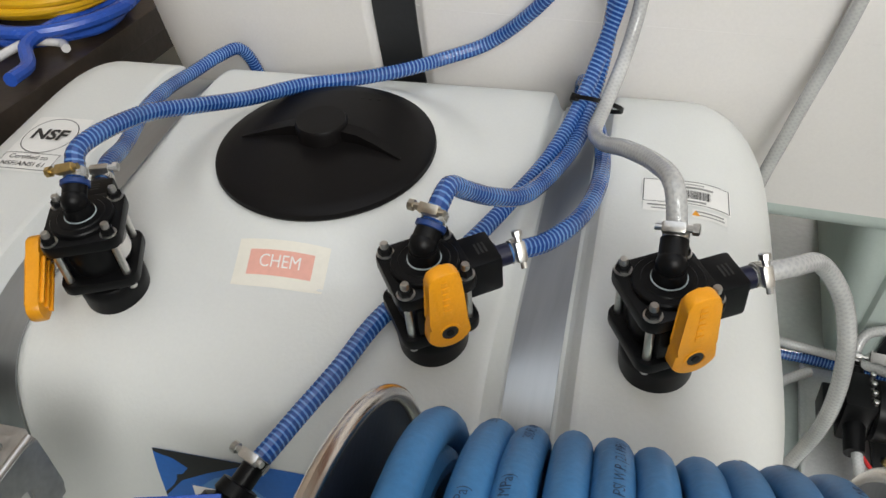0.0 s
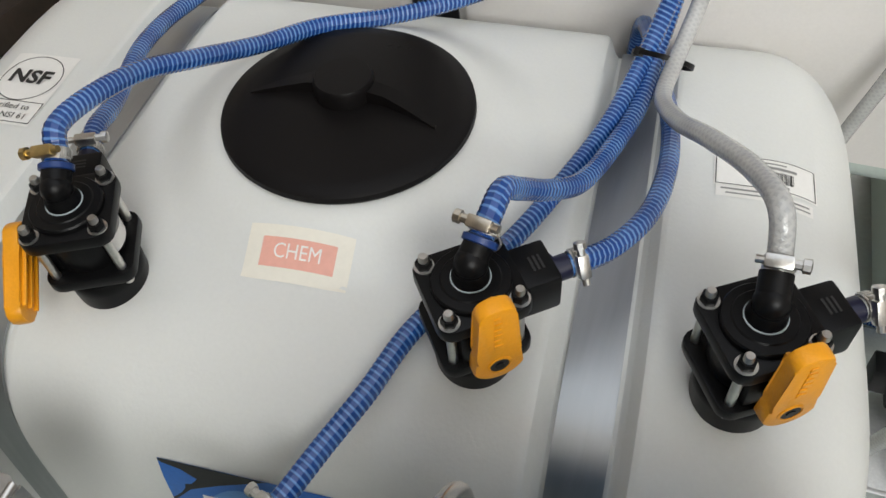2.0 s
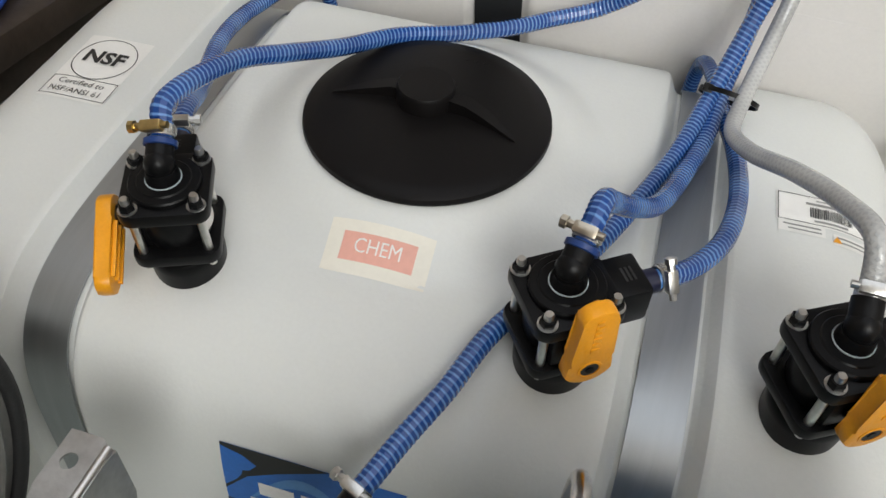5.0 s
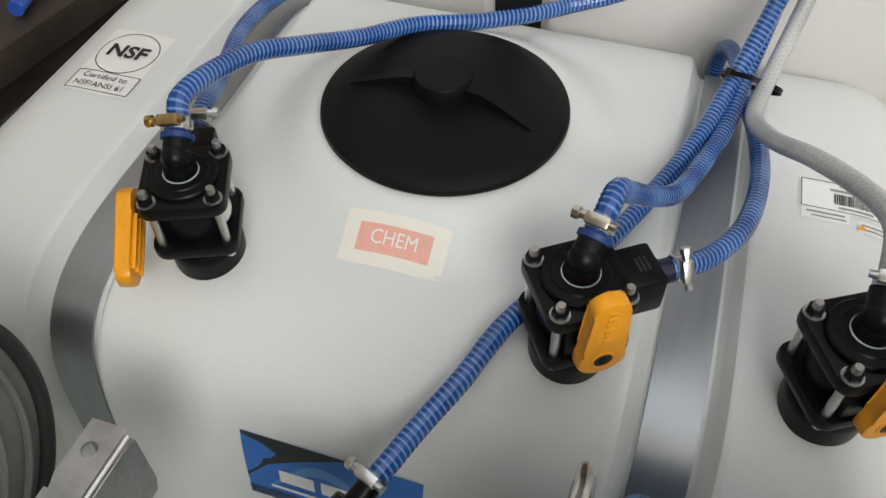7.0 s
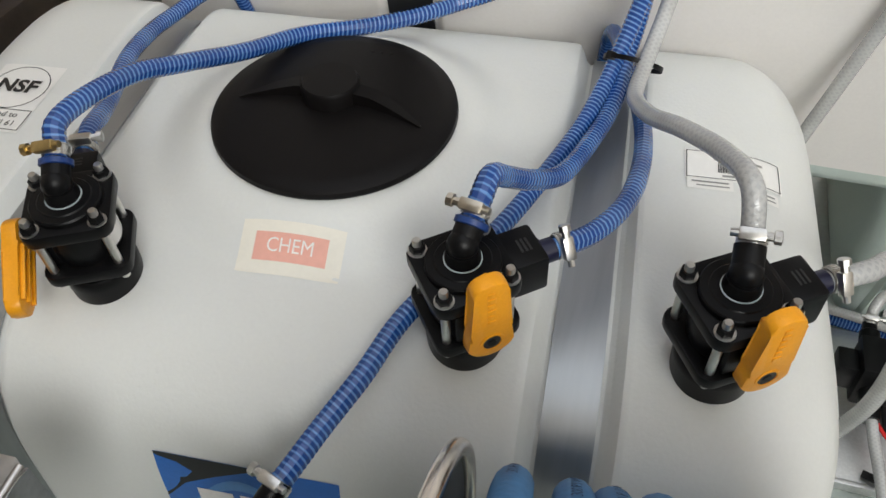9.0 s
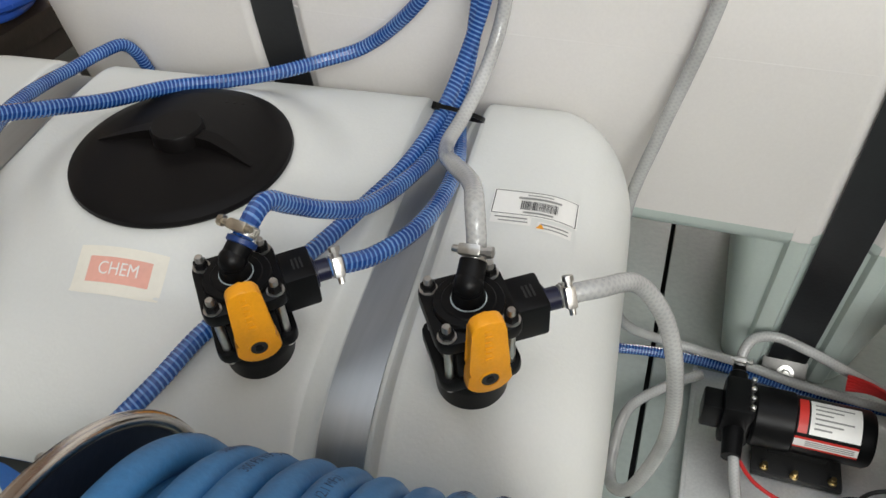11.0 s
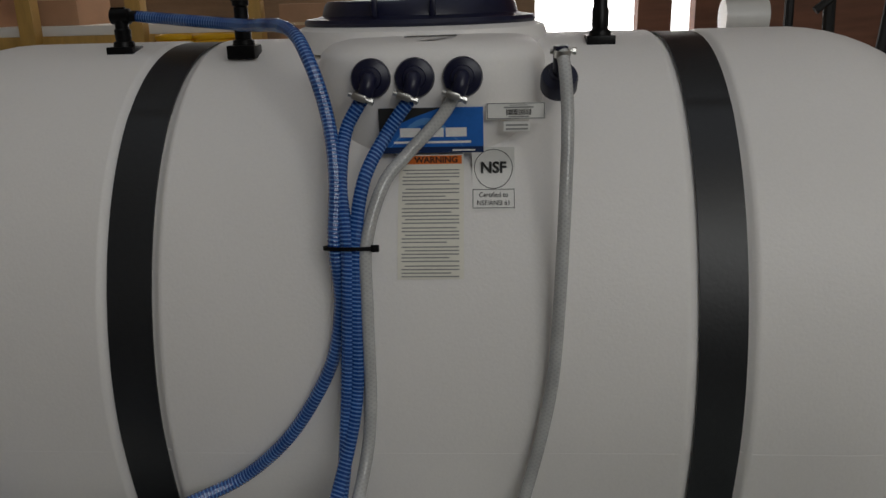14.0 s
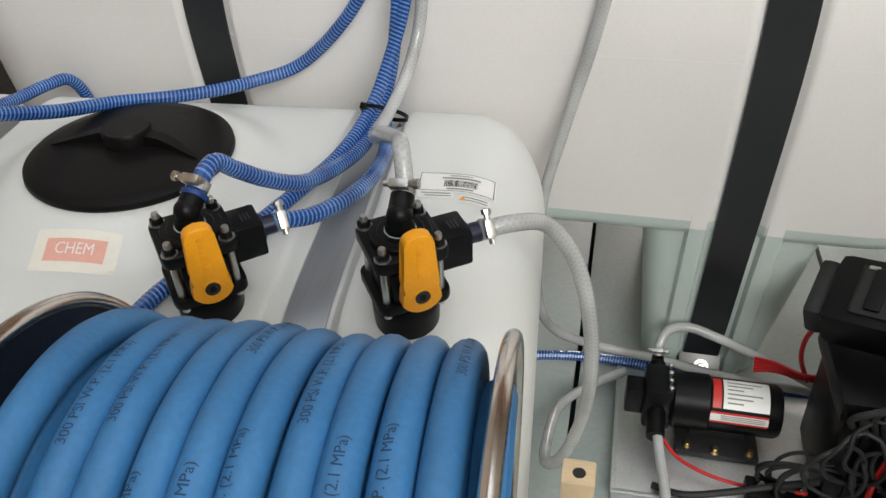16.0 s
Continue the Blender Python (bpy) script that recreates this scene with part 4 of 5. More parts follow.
def top_fitting(x, y, hgt, turned, label):
    z = 1.755
    t = thing("top_fitting", (x, y, z), label, "tank fitting", "fittings on the large tank")
    bm = bmesh.new()
    block(bm, x - 0.030, y - 0.030, z - 0.02, x + 0.030, y + 0.030, z + 0.008, 0.003)
    part("flange", bm, M_BLACK, t)
    bm = bmesh.new()
    lathe(bm, [(0.024, 0.006), (0.022, 0.018), (0.017, 0.02), (0.018, hgt * 0.6), (0.015, hgt * 0.65), (0.015, hgt)], Matrix.Translation((x, y, z)), 20)
    part("post", bm, M_BLACK, t)
    bm = bmesh.new()
    if turned:
        lathe(bm, [(0.017, -0.02), (0.017, 0.02), (0.012, 0.022), (0.012, 0.04)], Matrix.Translation((x, y, z + hgt)) @ pose(0, 0, 0, 0, 90, 0), 16)
    else:
        lathe(bm, [(0.012, 0), (0.018, 0.004), (0.018, 0.014), (0.006, 0.02)], Matrix.Translation((x, y, z + hgt)), 12)
    part("cap", bm, M_BLACK, t)
    bm = bmesh.new()
    block(bm, x - 0.020, y - 0.006, z + hgt + 0.012, x + 0.012, y + 0.006, z + hgt + 0.020, 0.002)
    part("lever", bm, M_BLACK, t)


top_fitting(-0.640, 1.86, 0.072, True, "black elbow fitting standing on the large tank")
top_fitting(-0.352, 1.80, 0.085, False, "black vent fitting standing on the large tank")
top_fitting(0.405, 1.85, 0.100, False, "black vent fitting with small hose on tank")


# ---- labels ----
def on_small(cx, cy, deg):
    c, s = math.cos(radians(deg)), math.sin(radians(deg))
    return lambda x, y, q=0.0: s_top(cx + c * x - s * y, cy + s * x + c * y, q)


def on_big(cx, cz):
    def at(x, z, q=0.0):
        px = cx + x
        p = b_front(px - B_X, cz + z, q)
        if -0.155 < px < 0.272 and p.y > FY - q:
            s = min(1, max(0, (cz + z - 1.50) / 0.09))
            p.y += (FY - q - p.y) * s * s * (3 - 2 * s)
        return p
    return at


def label_thing(name, at, w, h, material, label, nx=24, ny=18):
    t = thing(name, at(0, 0, 0), label, "label")
    bm = bmesh.new()
    patch(bm, at, -w / 2, -h / 2, w / 2, h / 2, nx, ny, 0.0012)
    part("sheet", bm, material, t)
    return t


def mark(t, at, name, rects, material, lift=0.0020):
    bm = bmesh.new()
    for x0, y0, x1, y1 in rects:
        patch(bm, at, x0, y0, x1, y1, max(1, int(abs(x1 - x0) / 0.006)), max(1, int(abs(y1 - y0) / 0.006)), lift)
    return part(name, bm, material, t)


def words(t, at, text, size, cx, cy, material, lift=0.0032, bold=0.0, tall=1.0, wide=1.0):
    bm = lettering(text, size, None, bold=bold, bend=lambda x, y: at(cx + x * wide, cy + y * tall, lift))
    return part("lettering", bm, material, t)


def frame_rects(w, h, t):
    return [(-w / 2, -h / 2, w / 2, -h / 2 + t), (-w / 2, h / 2 - t, w / 2, h / 2), (-w / 2, -h / 2, -w / 2 + t, h / 2), (w / 2 - t, -h / 2, w / 2, h / 2)]


inv = SMALL.inverted()
# chem label
c = inv @ Vector((-0.4505, 0.7975, 0))
A = on_small(c.x, c.y, 1.0)
t = label_thing("chem_label", A, 0.133, 0.057, M_TAPE, "cream paper label with faded red field reading CHEM")
mark(t, A, "red_field", [(-0.047, -0.0145, 0.047, 0.0155)], M_CORAL)
words(t, A, "CHEM", 0.0215, 0.0, 0.0005, M_WHITEINK, lift=0.0042, wide=1.06)
# certification sticker on the tank's end
def nsf_sticker(A, s, label):
    t = label_thing("certification_sticker", A, 0.100 * s, 0.140 * s, M_PAPER, label)
    bm = bmesh.new()
    ring_patch(bm, A, 0, 0.020 * s, 0.044 * s, 0.0455 * s, 0.0018)
    part("ring", bm, M_INK, t)
    words(t, A, "NSF", 0.036 * s, 0, 0.020 * s, M_INK, bold=0.0012 * s)
    mark(t, A, "frame_line", [(x0, y0 - 0.046 * s, x1, y1 - 0.046 * s) for x0, y0, x1, y1 in frame_rects(0.098 * s, 0.040 * s, 0.0012 * s)], M_INK)
    words(t, A, "Certified to", 0.0145 * s, 0, -0.038 * s, M_INK)
    words(t, A, "NSF/ANSI 61", 0.0145 * s, 0, -0.055 * s, M_INK)


c = inv @ Vector((-0.998, 0.985, 0))
nsf_on = on_small(c.x, c.y, 1.0)
nsf_sticker(lambda x, y, q=0.0: nsf_on(x, y * 1.03, q), 1.08, "white certification sticker with black letters on tank end")


def barcode_label(A, w, h, label):
    t = label_thing("barcode_label", A, w, h, M_PAPER, label)
    mark(t, A, "frame_line", frame_rects(w * 0.97, h * 0.93, w * 0.009), M_INK)
    rng = random.Random(5)
    x, bars = -w * 0.16, []
    while x < w * 0.26:
        b = w * rng.choice((0.005, 0.008, 0.013))
        bars.append((x, -h * 0.24, x + b, h * 0.10))
        x += b + w * rng.choice((0.005, 0.009))
    mark(t, A, "barcode", bars, M_INK)
    mark(t, A, "print_line", [(-w * 0.20, h * 0.17, w * 0.30, h * 0.25), (-w * 0.10, h * 0.32, w * 0.20, h * 0.36), (-w * 0.12, -h * 0.38, w * 0.22, -h * 0.31)], M_GREYINK)
    return t


c = inv @ Vector((0.064, 1.102, 0))
A = on_small(c.x, c.y, 1.0)
barcode_label(A, 0.129, 0.057, "white barcode label with black frame on the tank top")
for dx, dy, w, y in ((-0.031, -0.038, 0.060, False), (0.034, -0.044, 0.050, True)):
    A2 = on_small(c.x + dx, c.y + dy, 1.0)
    t = label_thing("small_sticker", A2, w, 0.019, M_PAPER, "narrow white warning sticker on the tank top", 4, 2)
    mark(t, A2, "print_line", [(-w * 0.40, 0.002, w * 0.40, 0.005), (-w * 0.30, -0.005, w * 0.42, -0.0025)], M_GREYINK)
    if y:
        bm = bmesh.new()
        bm.faces.new([bm.verts.new(A2(-0.020 + px, py, 0.002)) for px, py in ((-0.006, -0.006), (0.006, -0.006), (0, 0.006))])
        part("warning_triangle", bm, M_YELLOW, t)


def maker_label(A, w, h, label):
    """Blue maker's plate: dark corner, pale sweep, bars for the name."""
    t = label_thing("maker_label", A, w, h, M_LABELBLUE, label, 14, 10)
    bm = bmesh.new()
    bm.faces.new([bm.verts.new(A(x * w, y * h, 0.0016)) for x, y in ((-0.5, 0.5), (-0.5, -0.2), (-0.36, 0.1), (-0.18, 0.28), (0.10, 0.5))])
    part("dark_corner", bm, M_INK, t)
    bm = bmesh.new()
    n = 16
    lo = [A((-0.42 + 0.75 * i / n) * w, (-0.42 + 0.55 * math.sin(math.pi * i / n)) * h, 0.0017) for i in range(n + 1)]
    hi = [A((-0.42 + 0.75 * i / n) * w, (-0.42 + 0.70 * math.sin(math.pi * i / n)) * h, 0.0017) for i in range(n + 1)]
    lo, hi = [bm.verts.new(p) for p in lo], [bm.verts.new(p) for p in hi]
    for i in range(n):
        bm.faces.new((lo[i], lo[i + 1], hi[i + 1], hi[i]))
    part("pale_sweep", bm, mat("pale_blue_ink", (0.10, 0.28, 0.60), 0.4, bump=0), t)
    mark(t, A, "dark_band", [(-0.5 * w, -0.5 * h, 0.5 * w, -0.36 * h)], M_LABELNAVY, 0.0019)
    mark(t, A, "name_bar", [(-0.30 * w, -0.14 * h, -0.10 * w, 0.06 * h), (-0.06 * w, -0.14 * h, 0.12 * w, 0.06 * h), (0.14 * w, -0.14 * h, 0.34 * w, 0.06 * h)], M_WHITEINK, 0.0021)
    mark(t, A, "print_line", [(-0.36 * w, -0.28 * h, 0.38 * w, -0.23 * h), (0.2 * w, -0.46 * h, 0.42 * w, -0.42 * h)], M_WHITEINK, 0.0022)


fl = inv @ Vector((-0.443, 0.59, 0))
maker_label(lambda x, y, q=0.0: s_front(fl.x + x, 0.672 + y, q), 0.238, 0.150, "blue and black maker's label on the tank front")
maker_label(on_big(0.0645, 1.617), 0.190, 0.083, "blue maker's label half hidden behind hoses")
A = on_big(0.062, 1.466)
t = label_thing("warning_label", A, 0.121, 0.212, M_TAPE, "cream warning label with orange heading and small print", 8, 14)
mark(t, A, "heading", [(-0.057, 0.088, 0.057, 0.104)], M_ORANGE)
words(t, A, "WARNING", 0.0165, 0.010, 0.096, M_INK, bold=0.0003)
rows_, yy = [], 0.078
rng = random.Random(3)
for k in range(29):
    rows_.append((-0.053 + 0.006 * (k % 4 == 1), yy - 0.0021, 0.052 - 0.03 * rng.random() * (k % 4 == 3), yy))
    yy -= 0.0060 + 0.002 * (k % 5 == 4)
mark(t, A, "print_line", rows_, M_GREYINK)
nsf_sticker(on_big(0.177, 1.530), 0.78, "white certification sticker on the large tank")
barcode_label(on_big(0.218, 1.650), 0.106, 0.030, "white barcode label on the large tank")
A = on_big(0.220, 1.622)
t = label_thing("small_sticker", A, 0.048, 0.018, M_PAPER, "tiny white warning sticker on the large tank", 4, 2)
mark(t, A, "print_line", [(-0.02, 0.001, 0.02, 0.004), (-0.02, -0.006, 0.02, -0.003)], M_GREYINK)

# ---- hose reel in front of the tank ----
CYC = Matrix(((0, 0, 1, 0), (1, 0, 0, 0), (0, 1, 0, 0), (0, 0, 0, 1)))
REEL = axes_at((-0.137, 0.299, 0.922), (math.cos(0.059), math.sin(0.059), 0), (0, 0, 1))
reel = thing("hose_reel", (-0.02, 0.30, DECK), "steel hose reel with dark discs standing before the tank", "hose reel")


def reel_disc(M, parent, s, R, material, rim, rim_r=0.0075):
    bm = bmesh.new()
    prof = [(0.02, s - 0.004), (R * 0.5, s - 0.004), (R * 0.55, s - 0.008), (R - 0.02, s - 0.008), (R - 0.002, s - 0.002), (R - 0.002, s + 0.002), (R - 0.02, s - 0.004), (R * 0.55, s - 0.004), (R * 0.5, s + 0.002), (0.02, s + 0.002)]
    lathe(bm, prof, M @ CYC, 72, caps=False)
    d = part("disc", bm, material, parent)
    bm = bmesh.new()
    uvs = [(R - rim_r + rim_r * math.cos(a), s + rim_r * math.sin(a)) for a in np.linspace(0, 2 * math.pi, 13)]
    lathe(bm, uvs, M @ CYC, 96, caps=False)
    part("rim", bm, rim, d, "rolled steel rim")
    return d


for s in (0.0, 0.388):
    reel_disc(REEL, reel, s, 0.240, M_DISC, M_RIM)
bm = bmesh.new()
lathe(bm, [(0.15, 0.003), (0.15, 0.385)], REEL @ CYC, 40)
part("drum", bm, M_DISC, reel)
for s in (-0.03, 0.418):
    bm = bmesh.new()
    block(bm, s - 0.012, -0.05, -(0.922 - DECK), s + 0.012, 0.05, 0.03, 0.006, REEL)
    block(bm, s - 0.05, -0.12, -(0.922 - DECK), s + 0.05, 0.12, -(0.922 - DECK) + 0.01, 0.002, REEL)
    part("stand", bm, M_DISC, reel)
    bm = bmesh.new()
    lathe(bm, [(0.03, -0.03), (0.03, 0.03)], REEL @ Matrix.Translation((s, 0, 0)) @ CYC, 24)
    part("bearing", bm, M_STEEL, reel)

RH = thing("pressure_hose", (-0.02, 0.30, 0.71), "blue rubber hose wound in coils on the reel", "hose")
PITCH, TURNS, S0, RC, HR = 0.0322, 9.5, 0.063, 0.2100, 0.0158


def coil_point(turn, a=0.0, r=0.0, lay=0):
    """On the wound hose: turns from the start, angle round the hose, and distance from its core."""
    s = S0 + PITCH * turn + 0.0016 * math.sin(turn * 2.4) - 0.012 * math.exp(-((turn + 0.1) / 0.4) ** 2)
    R = RC + 0.010 * math.exp(-((turn - 0.3) / 0.45) ** 2) + 0.005 * math.exp(-((turn - 7.35) / 0.4) ** 2) + 0.002 * math.sin(turn * 5.1) - lay * 0.029
    ang = 2 * math.pi * turn + math.pi * 0.5
    rad = R + r * math.cos(a)
    return REEL @ Vector((s + r * math.sin(a), rad * math.cos(ang), rad * math.sin(ang)))


bm = bmesh.new()
tube(bm, [coil_point(k / 40) for k in range(-20, int(40 * TURNS) + 1)], HR, 0.011, 16)
part("wound_hose", bm, M_REELHOSE, RH)
bm = bmesh.new()
tube(bm, [coil_point(k / 30, lay=1) for k in range(-15, int(30 * (TURNS + 0.9)) + 1)], HR, 0.02, 10)
part("inner_layer", bm, M_REELHOSE, RH)
rng = random.Random(11)
for k in range(10):
    for j in range(2):
        t0 = k + 0.02 + 0.21 * j + 0.17 * rng.random() - 0.26
        a0 = rng.uniform(-0.5, 0.25)

        def bend(x, y, t0=t0, a0=a0):
            return coil_point(t0 - x / (2 * math.pi * (RC + HR)), a0 - y / HR, HR + 0.0004)
        if t0 > -0.3:
            bm = lettering("300 PSI W.P. (2.1 MPa)", 0.0118, None, bend=bend)
            part("print", bm, M_PRINT, RH)

# ---- second reel and its bracket ----
R2 = axes_at((-0.715, 0.215, 0.885), (math.cos(0.05), math.sin(0.05), 0), (0, 0, 1))
reel2 = thing("hose_reel", (-0.86, 0.215, DECK), "grey hose reel with rubber-edged disc beside the tank", "hose reel")
for s in (-0.30, 0.0):
    d = reel_disc(R2, reel2, s, 0.272, M_GREYDISC, M_RUBBER, 0.009)
bm = bmesh.new()
lathe(bm, [(0.13, -0.30), (0.13, 0.0), (0.10, 0.012), (0.055, 0.02), (0.05, 0.035), (0.02, 0.036)], R2 @ CYC, 40)
part("drum", bm, M_GREYDISC, reel2)
for q in (0.20, 0.235):
    bm = bmesh.new()
    uvs = [(q + 0.004 * math.cos(a), 0.0 + 0.005 * math.sin(a)) for a in np.linspace(0, 2 * math.pi, 9)]
    lathe(bm, uvs, R2 @ CYC, 72, caps=False)
    part("pressed_ring", bm, M_GREYDISC, reel2)
bm = bmesh.new()
block(bm, -0.33, -0.05, -(0.885 - DECK), -0.31, 0.05, 0.03, 0.004, R2)
part("stand", bm, M_ZINC, reel2)


def holed_plate(bm, M, w, h, th, hx, hy, hr):
    """Plate with a round hole, its outline joined to the hole by a ring of faces."""
    n = 24
    for z in (0, th):
        inner, outer = [], []
        for i in range(n):
            a = 2 * math.pi * i / n
            c, s = math.cos(a), math.sin(a)
            inner.append(bm.verts.new(M @ Vector((hx + hr * c, hy + hr * s, z))))
            k = min((w - hx) / c if c > 0 else (-hx) / c if c < 0 else 9, (h - hy) / s if s > 0 else (-hy) / s if s < 0 else 9)
            outer.append(bm.verts.new(M @ Vector((hx + k * c, hy + k * s, z))))
        for i in range(n):
            bm.faces.new((inner[i], inner[(i + 1) % n], outer[(i + 1) % n], outer[i]))
        if z == 0:
            li, lo = inner, outer
    for i in range(n):
        k = (i + 1) % n
        bm.faces.new((li[i], li[k], inner[k], inner[i]))
        bm.faces.new((lo[i], lo[k], outer[k], outer[i]))
    return bm


br = thing("angle_bracket", (-0.58, 0.40, DECK), "galvanised angle bracket with bolt holes beside the reel", "bracket")
BM_ = axes_at((-0.604, 0.441, 0.918), (0.05, -1, -0.06), (0, 0.0, 1))
bm = bmesh.new()
holed_plate(bm, BM_ @ Matrix.Translation((0, 0, 0)), 0.075, 0.042, 0.003, 0.030, 0.017, 0.0085)
block(bm, 0.0745, 0, 0, 0.32, 0.042, 0.003, 0, BM_)
part("top_flange", bm, M_ZINC, br)
bm = bmesh.new()
tube(bm, [BM_ @ Vector((0.006 + 0.04 * k, 0.042, 0.0)) for k in range(9)], 0.0045, 0.02, 12)
part("folded_edge", bm, M_STEEL, br)
bm = bmesh.new()
holed_plate(bm, BM_ @ Matrix.Translation((0.004, 0.0445, 0.0)) @ pose(0, 0, 0, -90, 0, 0) @ Matrix.Translation((0, -0.0, 0)), 0.12, 0.10, 0.003, 0.05, 0.055, 0.014)
block(bm, 0.1235, 0.0445, -0.10, 0.32, 0.0475, 0.0, 0, BM_)
part("side_flange", bm, M_ZINC, br)
bm = bmesh.new()
block(bm, 0.22, 0.0, -(0.90 - DECK), 0.26, 0.04, -0.001, 0.003, BM_)
part("post", bm, M_ZINC, br)

# timber post by the tank
wp = thing("timber_post", (0.31, 0.70, DECK), "pale sawn timber post with a drilled hole", "post")
bm = bmesh.new()
block(bm, 0.288, 0.680, DECK, 0.333, 0.725, 0.695, 0.003)
part("post", bm, M_PINE, wp)
# no bore is cut: a black disc paints its shaded inside
bm = bmesh.new()
lathe(bm, [(0.009, 0.6952), (0.009, 0.6962)], Matrix.Translation((0.311, 0.700, 0)), 20)
part("hole", bm, M_INK, wp)

# inline valve at the lower hose end
iv = thing("inline_valve", (-0.36, 0.47, 0.86), "black inline valve clamped to the blue hose end", "valve")
d0 = Vector((-0.30, -0.80, -0.42)).normalized()
IM = axes_at(Vector((-0.356, 0.500, 0.836)), d0, (0, 0.3, 1)) @ CYC
bm = bmesh.new()
lathe(bm, [(0.0135, -0.03), (0.0135, 0.004), (0.022, 0.005), (0.024, 0.02), (0.020, 0.024), (0.030, 0.03), (0.033, 0.05), (0.030, 0.075), (0.022, 0.08), (0.022, 0.10)], IM, 24)
part("body", bm, M_BLACK, iv)
bm = bmesh.new()
lathe(bm, [(0.012, 0), (0.012, 0.045), (0.016, 0.046), (0.016, 0.05)], axes_at(Vector((-0.356, 0.500, 0.836)) + d0 * 0.052, (1, 0.2, 0), (0.1, -0.3, 1)), 16)
part("stem", bm, M_BLACK, iv)
bm = bmesh.new()
ctr = Vector((-0.356, 0.500, 0.836)) + d0 * 0.052
block(bm, -0.075, -0.014, 0.048, 0.02, 0.014, 0.056, 0.003, axes_at(ctr, (1, 0.35, 0), (0.1, -0.3, 1)))
part("lever", bm, M_BHOSE, iv, "blue lever")
bm = bmesh.new()
pe = ctr + d0 * 0.04
tube(bm, [pe, pe + d0 * 0.03, pe + d0 * 0.05 + Vector((0, 0, -0.05)), pe + d0 * 0.05 + Vector((0, 0.02, -0.3)), Vector((pe.x - 0.02, pe.y, DECK + 0.014))], 0.0135, 0.01, 14)
part("tail_hose", bm, M_RUBBER, iv)
clamp((-0.350, 0.522, 0.842), (0.30, 0.85, 0.30), 0.0135, (-1, 0.3, 0))

# ---- pump corner ----
plate = thing("pump_tray", (0.70, 1.37, DECK), "bright aluminium tray on the deck under the pumps", "tray")
bm = bmesh.new()
block(bm, 0.385, 1.165, DECK + 0.001, 1.25, 1.575, 0.146, 0.004)
part("tray_plate", bm, M_ALU, plate)
bm = bmesh.new()
block(bm, 0.385, 1.160, 0.146, 1.25, 1.172, 0.153, 0.003)
block(bm, 0.383, 1.165, 0.146, 0.393, 1.575, 0.153, 0.003)
part("raised_edge", bm, M_ALU, plate)


